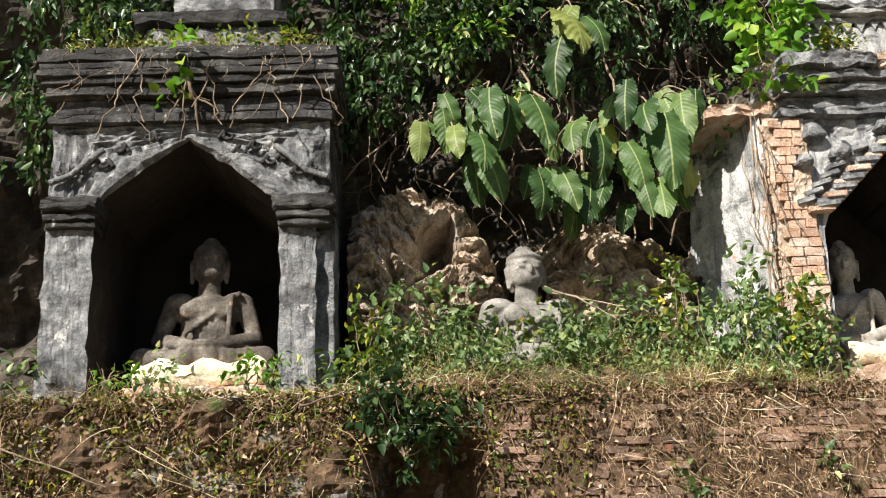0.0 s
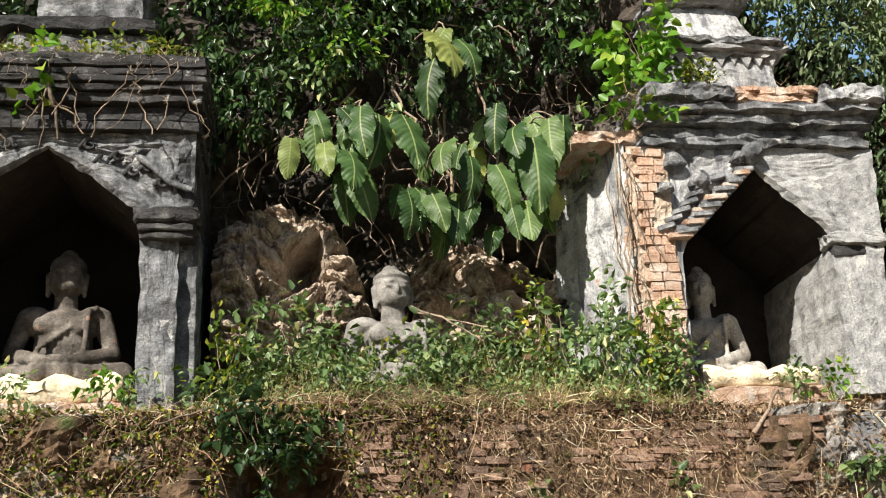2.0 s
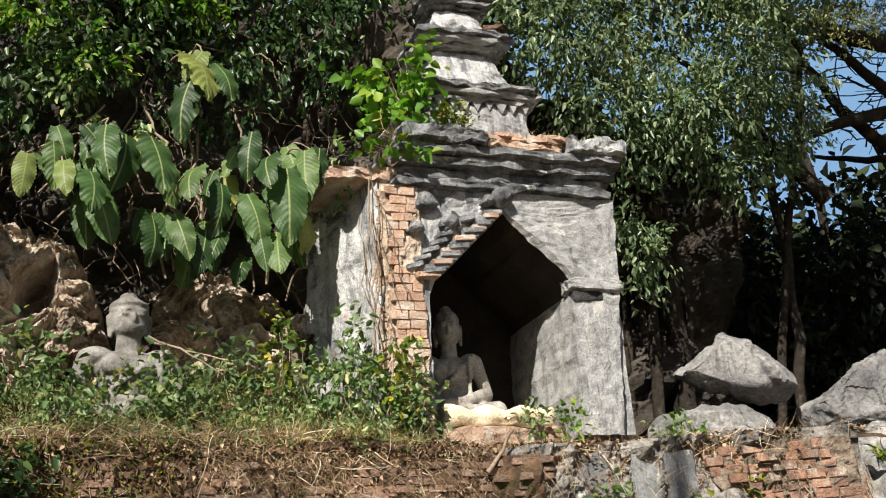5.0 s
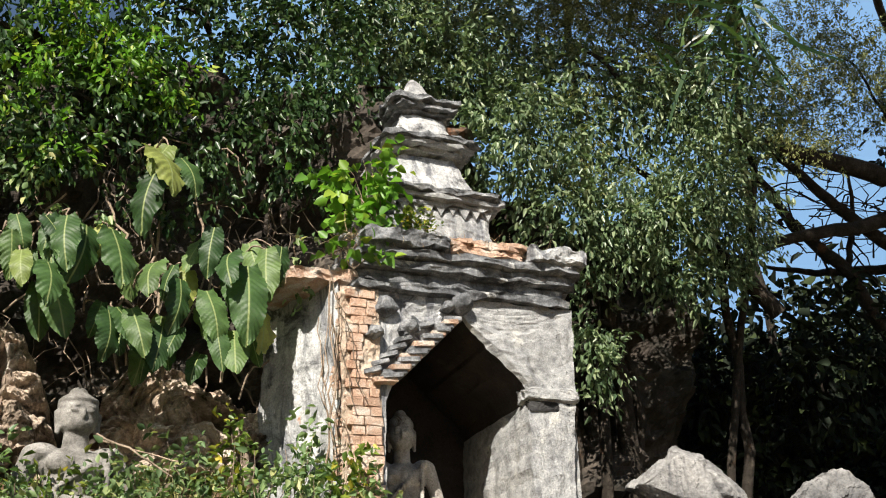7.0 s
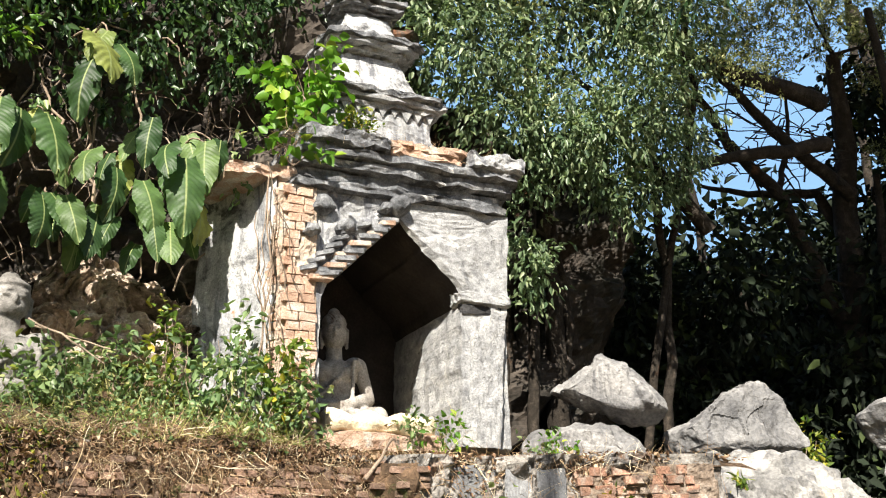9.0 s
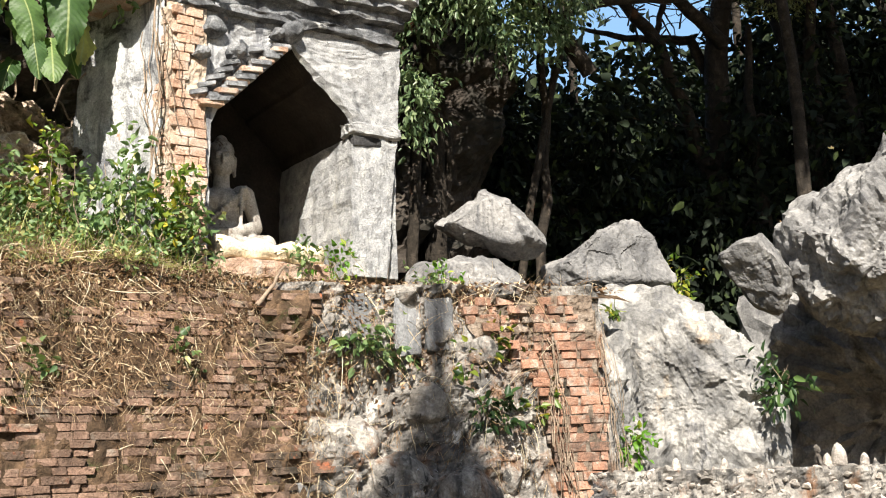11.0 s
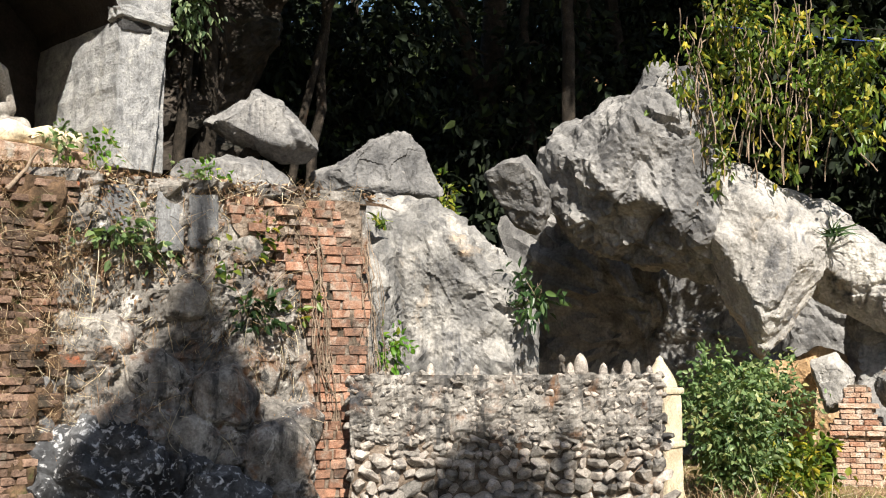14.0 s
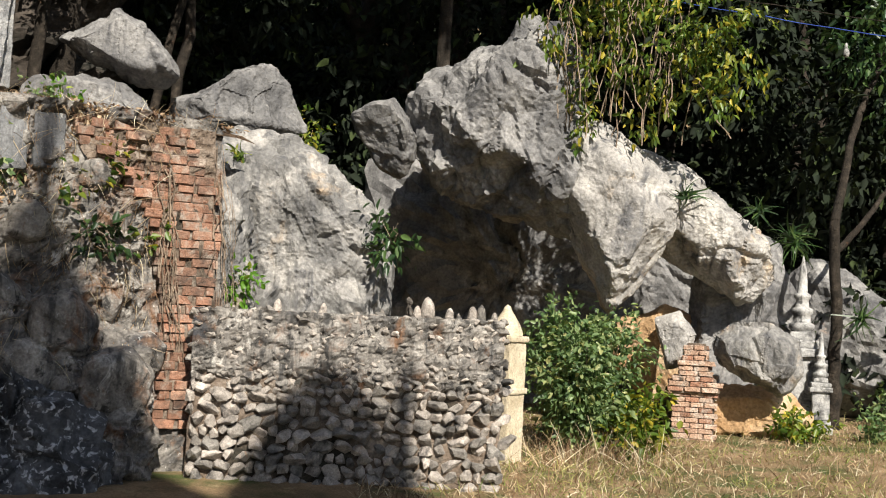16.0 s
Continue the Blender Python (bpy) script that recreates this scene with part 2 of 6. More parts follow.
GREY_PLASTER = surface("dark_grained_stucco", ((0.3, (0.06, 0.063, 0.068)), (0.5, (0.19, 0.197, 0.208)), (0.7, (0.40, 0.405, 0.41))), 7.0,
                       [((0.03, 0.03, 0.032), 2.2, 0.52, 0.66), ((0.5, 0.5, 0.49), 5.0, 0.6, 0.68)], ((0.06, 0.06, 0.064), 0.54, 0.7), bump=1.0, bump_scale=32)
CREAM = surface("cream_painted_plinth", ((0.3, (0.62, 0.48, 0.3)), (0.5, (0.8, 0.68, 0.47)), (0.7, (0.85, 0.78, 0.62))), 5.0,
                [((0.45, 0.24, 0.13), 4.0, 0.62, 0.7)], bump=0.5, bump_scale=22)
OCHRE_PAINT = surface("faded_yellow_ochre_plaster", ((0.3, (0.46, 0.38, 0.26)), (0.6, (0.68, 0.6, 0.45))), 4.0,
                      [((0.3, 0.26, 0.2), 3.0, 0.6, 0.7)], bump=0.4, bump_scale=26)
WHITEWASH = surface("whitewashed_stone", ((0.3, (0.2, 0.2, 0.2)), (0.6, (0.52, 0.515, 0.5))), 6.0, [((0.10, 0.10, 0.10), 5.0, 0.5, 0.62)], bump=0.5, bump_scale=26)
BARK = surface("grey_brown_bark", ((0.3, (0.012, 0.01, 0.008)), (0.5, (0.03, 0.024, 0.018)), (0.7, (0.08, 0.064, 0.05))), 7.0,
               [((0.16, 0.075, 0.035), 1.0, 0.62, 0.72)], ((0.03, 0.025, 0.02), 0.5, 0.66), bump=1.0, bump_scale=20)
ROOT = surface("pale_root", ((0.3, (0.09, 0.068, 0.05)), (0.6, (0.33, 0.265, 0.2))), 6.0, bump=0.6, bump_scale=30, vary=0.3, island=True)
GREEN = leafy("green_leaf", ((0.0, (0.07, 0.13, 0.055)), (0.5, (0.165, 0.25, 0.11)), (0.85, (0.27, 0.35, 0.16)), (1.0, (0.46, 0.44, 0.2))), 0.42, 0.36)
DEEP_GREEN = leafy("deep_green_leaf", ((0.0, (0.014, 0.035, 0.012)), (0.6, (0.034, 0.072, 0.024)), (1.0, (0.09, 0.15, 0.045))), 0.35, 0.22)
# near-black green: the wood's shade is put into the leaf colour
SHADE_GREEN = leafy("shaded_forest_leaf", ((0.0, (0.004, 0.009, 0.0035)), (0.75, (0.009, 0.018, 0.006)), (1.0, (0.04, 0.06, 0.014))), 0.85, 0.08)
BRIGHT_GREEN = leafy("bright_green_leaf", ((0.0, (0.075, 0.19, 0.02)), (0.7, (0.14, 0.29, 0.03)), (1.0, (0.3, 0.36, 0.05))), 0.45, 0.4)
GREY_GREEN = leafy("grey_green_leaf", ((0.0, (0.055, 0.095, 0.05)), (0.6, (0.14, 0.2, 0.105)), (1.0, (0.3, 0.36, 0.21))), 0.35, 0.3)
OLIVE = leafy("olive_feathery_leaf", ((0.0, (0.10, 0.115, 0.045)), (0.6, (0.22, 0.235, 0.095)), (1.0, (0.38, 0.38, 0.18))), 0.55, 0.35)
YELLOW_GREEN = leafy("yellow_green_leaf", ((0.0, (0.05, 0.10, 0.016)), (0.5, (0.11, 0.17, 0.025)), (0.8, (0.24, 0.26, 0.04)), (1.0, (0.5, 0.4, 0.05))), 0.4, 0.35)
BIG_LEAF = leafy("large_waxy_leaf", ((0.0, (0.026, 0.062, 0.02)), (0.5, (0.06, 0.12, 0.04)), (0.85, (0.12, 0.19, 0.065)), (1.0, (0.32, 0.34, 0.10))), 0.52, 0.35, 14.0, True)
leaf_nodes = BIG_LEAF.node_tree
shader = leaf_nodes.nodes["Principled BSDF"]
coord = leaf_nodes.nodes.new("ShaderNodeTexCoord")
split = leaf_nodes.nodes.new("ShaderNodeSeparateXYZ")
leaf_nodes.links.new(coord.outputs["Object"], split.inputs[0])
side = leaf_nodes.nodes.new("ShaderNodeMath")
side.operation = "ABSOLUTE"
leaf_nodes.links.new(split.outputs[0], side.inputs[0])
rib = ramp_node(leaf_nodes.nodes, leaf_nodes.links, side.outputs[0], ((0.006, (1, 1, 1)), (0.016, (0, 0, 0))))
leaf_nodes.links.new(mix_node(leaf_nodes.nodes, leaf_nodes.links, rib, shader.inputs["Base Color"].links[0].from_socket, (0.3, 0.36, 0.14)), shader.inputs["Base Color"])
STRAW = leafy("dry_grass", ((0.0, (0.09, 0.05, 0.028)), (0.4, (0.26, 0.16, 0.09)), (0.7, (0.5, 0.37, 0.24)), (1.0, (0.78, 0.7, 0.55))), 0.8, 0.15)
DEAD_LEAF = leafy("brown_dead_leaf", ((0.0, (0.07, 0.04, 0.025)), (0.6, (0.22, 0.13, 0.08)), (1.0, (0.5, 0.38, 0.26))), 0.8, 0.12)
GRASS = leafy("green_grass", ((0.0, (0.09, 0.14, 0.03)), (0.5, (0.24, 0.26, 0.08)), (1.0, (0.52, 0.46, 0.22))), 0.6, 0.3)


SKY_GLOW, _n, _l, _b = nodes_of("bright_morning_sky")
_b.inputs["Base Color"].default_value = (0, 0, 0, 1)
_b.inputs["Specular IOR Level"].default_value = 0.0
_b.inputs["Emission Color"].default_value = (0.36, 0.63, 1.0, 1)
_b.inputs["Emission Strength"].default_value = 0.42

# ---- mesh tools ----
def mesh_object(name, verts, faces, material, parent=None, smooth=False):
    me = bpy.data.meshes.new(name)
    me.from_pydata([tuple(v) for v in verts], [], [tuple(f) for f in faces])
    me.materials.append(material)
    if smooth:
        me.shade_smooth()
    ob = new(name, me)
    ob.parent = parent
    return ob


def part(name, bm, material, parent=None, label="", smooth=False):
    me = bpy.data.meshes.new(name)
    bm.normal_update()
    bm.to_mesh(me)
    bm.free()
    me.materials.append(material)
    if smooth:
        me.shade_smooth()
    ob = new(name, me)
    ob.parent = parent
    return tagged(ob, label)


def empty(name, at=(0, 0, 0)):
    ob = new(name)
    ob.location = at
    return ob


def quads(name, v, q, material, parent=None):
    """A mesh from arrays of corners and four-sided faces; quick for many."""
    me = bpy.data.meshes.new(name)
    me.vertices.add(len(v))
    me.vertices.foreach_set("co", np.ascontiguousarray(v, dtype=np.float32).ravel())
    me.loops.add(q.size)
    me.loops.foreach_set("vertex_index", np.ascontiguousarray(q, dtype=np.int32).ravel())
    me.polygons.add(len(q))
    me.polygons.foreach_set("loop_start", np.arange(0, q.size, 4, dtype=np.int32))
    me.update(calc_edges=True)
    me.materials.append(material)
    ob = new(name, me)
    ob.parent = parent
    return ob


def unit(a):
    return a / np.maximum(np.linalg.norm(a, axis=1, keepdims=True), 1e-9)


def leaf_arrays(p, d, length, width, rng, fold=0.25):
    """Folded six-cornered blades at p along d."""
    n = len(p)
    d = unit(d)
    side = unit(np.cross(d, rng.normal(size=(n, 3)) * 0.7 + np.array([0, 0, 1.0])))
    up = np.cross(side, d)
    L, W = np.broadcast_to(length, n)[:, None], np.broadcast_to(width, n)[:, None]
    a1, a2, tip = p + d * L * 0.28, p + d * L * 0.65 - up * L * 0.04, p + d * L - up * L * 0.14
    v = np.stack([p, a1 + side * W * 0.5 + up * W * fold, a2 + side * W * 0.38 + up * W * fold * 0.7, tip,
                  a2 - side * W * 0.38 + up * W * fold * 0.7, a1 - side * W * 0.5 + up * W * fold], 1).reshape(-1, 3)
    b = np.arange(n)[:, None] * 6
    return v, np.concatenate([b + [0, 1, 2, 3], b + [3, 4, 5, 0]], 1).reshape(-1, 4)


def crown(name, clumps, n, length, material, parent=None, seed=0, droop=0.5, slim=0.45, per=9, shell=0.5, twig=3.0):
    """Leaves on many short twigs, gathered in clumps (x, y, z, rx, ry, rz)."""
    rng = np.random.default_rng(seed)
    c = np.array(clumps, dtype=float)
    w = (c[:, 3] * c[:, 4] * c[:, 5]) ** 0.67
    twigs = max(1, n // per)
    k = rng.choice(len(c), twigs, p=w / w.sum())
    u = unit(rng.normal(size=(twigs, 3)))
    r = rng.random(twigs)[:, None] ** shell
    start = c[k, :3] + u * r * c[k, 3:]
    run = unit(u + rng.normal(size=(twigs, 3)) * 0.8 - np.array([0, 0, droop])) * length * twig
    s = rng.random((twigs, per, 1))
    p = (start[:, None] + run[:, None] * s + rng.normal(size=(twigs, per, 3)) * length * 0.35).reshape(-1, 3)
    d = (np.repeat(unit(run), per, 0) + rng.normal(size=(twigs * per, 3)) * 0.8 - np.array([0, 0, droop])).reshape(-1, 3)
    ln = length * rng.uniform(0.6, 1.35, twigs * per)
    v, q = leaf_arrays(p, d, ln, ln * slim, rng)
    return quads(name, v, q, material, parent)


def tube_arrays(path, radii, sides=7):
    path = np.array(path, dtype=float)
    radii = np.broadcast_to(radii, len(path))
    t = unit(np.gradient(path, axis=0))
    ref = np.array([0.31, 0.17, 0.93])
    if abs(t[0] @ ref) > 0.9:
        ref = np.array([0.9, 0.3, 0.1])
    a = unit(np.cross(t, ref))
    b = np.cross(t, a)
    ang = np.linspace(0, 2 * np.pi, sides, endpoint=False)
    v = path[:, None] + radii[:, None, None] * (np.cos(ang)[None, :, None] * a[:, None] + np.sin(ang)[None, :, None] * b[:, None])
    m = len(path)
    i, j = np.meshgrid(np.arange(m - 1), np.arange(sides), indexing="ij")
    j2 = (j + 1) % sides
    q = np.stack([i * sides + j, i * sides + j2, (i + 1) * sides + j2, (i + 1) * sides + j], -1).reshape(-1, 4)
    return v.reshape(-1, 3), q


def joined(arrays):
    vs, qs, k = [], [], 0
    for v, q in arrays:
        vs.append(v)
        qs.append(q + k)
        k += len(v)
    return np.concatenate(vs), np.concatenate(qs)


def wander(a, b, steps, amount, rng, sag=0.0):
    """A crooked line from a to b."""
    s = np.linspace(0, 1, steps)[:, None]
    p = np.array(a) * (1 - s) + np.array(b) * s
    j = np.cumsum(rng.normal(size=(steps, 3)), 0) * amount
    j -= s * j[-1]
    p = p + j * np.sqrt(s * (1 - s) * 4 + 0.05)
    p[:, 2] -= sag * 4 * (s * (1 - s))[:, 0]
    return p


def ribbons(starts, dirs, length, width, rng, bend=1.0, steps=4):
    """Thin curving blades (grass, dead stems), as strips."""
    n = len(starts)
    L = np.broadcast_to(length, n)[:, None]
    d = unit(dirs)
    side = unit(np.cross(d, rng.normal(size=(n, 3)))) * np.broadcast_to(width, n)[:, None] * 0.5
    rows = []
    p = starts.copy()
    curl = rng.normal(size=(n, 3)) * 0.35 * bend
    for k in range(steps):
        taper = 1.0 - 0.75 * k / (steps - 1)
        rows += [p - side * taper, p + side * taper]
        d = unit(d + curl - np.array([0, 0, 0.28 * bend]))
        p = p + d * L / (steps - 1)
    v = np.stack(rows, 1).reshape(-1, 3)
    b = np.arange(n)[:, None] * 2 * steps
    q = np.concatenate([b + np.array([2 * k, 2 * k + 1, 2 * k + 3, 2 * k + 2]) for k in range(steps - 1)], 1).reshape(-1, 4)
    return v, q


def fbm(x, y, z, s):
    return noise.fractal(Vector((x * s, y * s, z * s)), 0.8, 2.1, 5)


def box_mesh(bm, lo, hi, wear=0.012, cell=0.09, seed=0):
    """A block with worn, uneven faces, added to bm."""
    lo, hi = Vector(lo), Vector(hi)
    old = set(bm.verts)
    vs = bmesh.ops.create_cube(bm, size=1)["verts"]
    for v in vs:
        v.co = Vector([(lo[k] + hi[k]) / 2 + v.co[k] * (hi[k] - lo[k]) for k in range(3)])
    edges = list({e for v in vs for e in v.link_edges})
    n = max(1, min(14, int(max(hi - lo) / cell)))
    bmesh.ops.subdivide_edges(bm, edges=edges, cuts=n, use_grid_fill=True)
    vs = [v for v in bm.verts if v not in old]
    for v in vs:
        on = sum(1 for k in range(3) if abs(v.co[k] - lo[k]) < 1e-5 or abs(v.co[k] - hi[k]) < 1e-5)
        p = v.co * 7 + Vector((seed * 3.1, 0, 0))
        off = noise.noise_vector(p) * wear + noise.noise_vector(p * 3.1) * wear * 0.6
        v.co += off
        if on > 1:
            c = (lo + hi) / 2
            v.co += (c - v.co).normalized() * wear * (0.5 + 1.6 * abs(noise.noise(p * 1.4))) * (on - 1)
    return vs


def rock(name, at, yaw, outline, front, back, material, parent=None, seed=0, rough=0.07, lift=0.0, level=5, shrink=0.55, sharp=13, flute=1.0):
    """A craggy boulder round an outline (u to the right, v up) that faces down the yaw, with its depth before and behind."""
    bm = bmesh.new()
    for u, v in outline:
        bm.verts.new((u, 0, v))
        bm.verts.new((u * shrink, -front, v * shrink + lift))
        bm.verts.new((u * 0.85, back, v * 0.85))
    bmesh.ops.convex_hull(bm, input=bm.verts)
    bm.normal_update()
    nrm = np.array([f.normal[:] for f in bm.faces])
    dist = np.array([f.normal.dot(f.verts[0].co) for f in bm.faces])
    bm.free()
    keep = dist > 0.02
    nrm, dist = nrm[keep], dist[keep]
    rng = np.random.default_rng(seed + 11)
    size = float(np.abs(np.array(outline)).max())
    cut = unit(rng.normal(size=(9, 3)))
    reach = np.array([(np.array([[u, 0, v] for u, v in outline]) @ c).max() for c in cut])
    ok = reach > 0.05
    nrm = np.concatenate([nrm, cut[ok]])
    dist = np.concatenate([dist, np.maximum(reach[ok], 0.1) * rng.uniform(0.88, 1.02, ok.sum())])
    bm = bmesh.new()
    bmesh.ops.create_icosphere(bm, subdivisions=level, radius=1)
    v = np.array([x.co[:] for x in bm.verts])
    f = np.maximum(v @ nrm.T, 0) / dist
    v = v / (f ** sharp).sum(1)[:, None] ** (1 / sharp)
    turn = Matrix.Rotation(radians(yaw), 3, "Z")
    for x, co in zip(bm.verts, v):
        x.co = turn @ Vector(co) + Vector(at)
    bm.normal_update()
    k = rough * (0.6 + 0.5 * size)
    moved = []
    for x in bm.verts:
        p = x.co + Vector((seed * 7.3, 0, 0))
        q = p + noise.noise_vector(p * 1.3) * 0.22
        ridge = 1 - abs(noise.noise(Vector((q.x * 2.1, q.y * 2.1, q.z * 1.1))))
        spur = 1 - abs(noise.noise(Vector((q.x * 4.6 + 5, q.y * 4.6, q.z * 2.6))))
        gully = max(0.0, 0.07 - abs(noise.noise(Vector((q.x * 1.5 + 9, q.y * 1.5, q.z * 0.9))))) / 0.07
        chip = noise.cell(Vector((q.x * 3.4, q.y * 3.4, q.z * 4.2)))
        big = noise.noise(p * 0.9)
        fine = noise.fractal(Vector((q.x * 7, q.y * 7, q.z * 4.4 * flute)), 0.7, 2.2, 4)
        moved.append(x.co + x.normal * k * (1.4 * big + 1.2 * (ridge - 0.75) + 0.3 * (spur - 0.8) - 0.5 * gully + 0.22 * chip + 0.3 * fine))
    for x, co in zip(bm.verts, moved):
        x.co = co
    return part(name, bm, material, parent, smooth=False)


# ---- ground, retaining wall, ledge and cliff ----
def smooth(a, b, x):
    t = min(1.0, max(0.0, (x - a) / (b - a)))
    return t * t * (3 - 2 * t)


def ground_z(x, y):
    r = math.hypot(x, y)
    ang = math.degrees(math.atan2(x, y))
    hill = 9.5 * smooth(17, 32, r) * smooth(-80, -50, ang) * (1 - smooth(72, 95, ang))
    return 0.042 * max(0.0, min(r, 30) - 9.0) * smooth(-2, 3, y) + hill + 0.05 * fbm(x, y, 0, 0.5)


def wall_y(x, z):
    """The retaining wall's front: it leans back as it rises and swings forward towards its free end."""
    y = float(np.interp(x, [-8, -0.5, 2.5, 4.0, 5.1, 5.7, 6.6, 7.1], [8.3, 8.35, 8.62, 8.72, 8.5, 8.25, 7.85, 7.65]))
    return y - 0.10 * (3.2 - z) + 0.0


def ledge_z(x, y):
    front = float(np.interp(x, [-6, 0, 3, 7.2], [3.26, 3.2, 3.28, 3.16]))
    mid = smooth(-0.9, 0.0, x) * (1 - smooth(2.6, 3.2, x))
    return front + (0.10 + 0.42 * mid) * max(0.0, y - wall_y(x, 3.2)) + 0.05 * fbm(x, y, 3, 1.2)


def sheet(name, us, vs, fn, material, parent=None, smooth_shade=True):
    v = [fn(u, w) for w in vs for u in us]
    n = len(us)
    f = [(i + j * n, i + 1 + j * n, i + 1 + (j + 1) * n, i + (j + 1) * n) for j in range(len(vs) - 1) for i in range(n - 1)]
    return mesh_object(name, v, f, material, parent, smooth_shade)


far = sheet("sky_backdrop", list(np.linspace(-5, -75, 36)), list(np.linspace(5, 90, 8)), lambda yaw, z: (170 * math.sin(radians(-yaw)), 170 * math.cos(radians(-yaw)), z * 1.6), SKY_GLOW)
tagged(far, "clear pale blue morning sky", "sky", kind="structure")
axis = [math.copysign(abs(t) ** 3.2 * 400, t) for t in np.linspace(-1, 1, 151)]
ground = sheet("ground", axis, axis, lambda x, y: (x + 5, y + 5, ground_z(x + 5, y + 5)), GROUND)
tagged(ground, "dry trodden earth with patchy yellowed grass", "ground", kind="structure")


def hollow(x, z):
    """A dark hollow under the ledge, where the shrub grows."""
    return 0.55 * math.exp(-((x - 0.02) / 0.42) ** 4) * (1 - smooth(2.72, 3.0, z))


def rough_wall(x, z):
    """Uneven stone face right of the brickwork; smoother where bricks lie on it."""
    bricky = 1 - smooth(3.7, 4.3, x)
    col = smooth(6.2, 6.45, x)
    k = (1 - bricky) * (1 - 0.8 * col)
    p = Vector((x * 1.5, 0, z * 1.1))
    bulge = 0.24 * noise.noise(p) + 0.16 * (1 - abs(noise.noise(p * 2.3 + Vector((3, 0, 0))))) - 0.09 + 0.14 * fbm(x, 5, z, 3.2) + 0.05 * fbm(x, 8, z, 11.0)
    foot = 0.35 * k * (1 - smooth(0.6, 1.9, z)) * smooth(4.3, 5.2, x) * (1 - smooth(6.0, 6.5, x))
    return wall_y(x, z) - k * (bulge + 0.02) - foot + 0.03 * (1 - k) * fbm(x, 1, z, 5.0) + 0.2 * (1 - smooth(-0.4, 0.6, x)) * fbm(x, 6, z, 1.8) + hollow(x, z)


wall = sheet("retaining_wall", list(np.linspace(-8, 3.6, 110)) + list(np.linspace(3.64, 6.96, 170)), list(np.linspace(-0.2, 3.22, 130)), lambda x, z: (x, rough_wall(x, z), z), WALL_FACE, smooth_shade=False)
tagged(wall, "tall retaining wall of old brick and stained lime plaster", "wall", kind="structure")
sheet("earth_face", list(np.linspace(-8, 0.62, 150)), list(np.linspace(0.6, 3.2, 70)), lambda x, z: (x, rough_wall(x, z) - 0.07 + 0.07 * fbm(x, 3, z, 3.5) + 0.05 * (1 - abs(noise.noise(Vector((x * 4, 1, z * 5))))), z), SOIL, wall, False)
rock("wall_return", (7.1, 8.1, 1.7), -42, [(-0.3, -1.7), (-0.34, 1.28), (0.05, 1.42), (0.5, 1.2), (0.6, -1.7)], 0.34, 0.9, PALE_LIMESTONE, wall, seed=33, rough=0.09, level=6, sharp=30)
ledge = sheet("ledge_soil", list(np.linspace(-8, 7.3, 130)), list(np.linspace(0, 1, 36)),
              lambda x, s: (x, wall_y(x, 3.2) - 0.06 + s * (11.4 - wall_y(x, 3.2)), ledge_z(x, wall_y(x, 3.2) + s * (11.4 - wall_y(x, 3.2))) - 0.09 * (1 - smooth(0, 0.06, s))), SOIL)
tagged(ledge, "narrow earth ledge covered in dry leaf litter", "ledge", kind="structure")


def cliff_point(x, z):
    y = 10.75 + 1.7 * smooth(5.3, 6.6, x) - 0.55 * smooth(5.6, 8.0, z) * (1 - smooth(4, 6, x))
    y += 0.75 * fbm(x, 0, z, 0.55) + 0.28 * (1 - abs(noise.noise(Vector((x * 1.7, 2, z * 1.3))))) + 0.10 * fbm(x, 9, z, 3.2)
    return (x, y, z)


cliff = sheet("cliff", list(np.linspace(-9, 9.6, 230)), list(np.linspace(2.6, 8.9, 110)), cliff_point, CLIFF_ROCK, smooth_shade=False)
tagged(cliff, "dark shaded limestone cliff with brown earth stains", "cliff", kind="structure")
mass = sheet("cliff_top", list(np.linspace(-9, 9.6, 60)), list(np.linspace(0, 1, 20)),
             lambda x, s: (x, cliff_point(x, 8.9)[1] + 9 * s, 8.9 + 0.9 * s * (1 - smooth(3, 8, x)) - 2.0 * smooth(3.0, 8.0, x) * s + 0.3 * fbm(x, s * 9, 0, 0.6)), SOIL)
tagged(mass, "overgrown top of the limestone cliff", "cliff", kind="structure")


block_bm = bmesh.new()
box_mesh(block_bm, (-8, 9.0, -0.2), (6.7, 9.7, 3.0), 0.02, 0.3)
part("wall_backing", block_bm, MORTAR, wall)
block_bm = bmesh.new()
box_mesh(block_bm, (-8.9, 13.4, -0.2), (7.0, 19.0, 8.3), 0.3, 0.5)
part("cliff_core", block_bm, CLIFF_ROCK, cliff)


# ---- shrines ----
def line_points(keys, per):
    out = []
    for (a, b), n in zip(zip(keys, keys[1:]), per):
        out += [(a[0] + (b[0] - a[0]) * k / n, a[1] + (b[1] - a[1]) * k / n) for k in range(n)]
    return out + [keys[-1]]


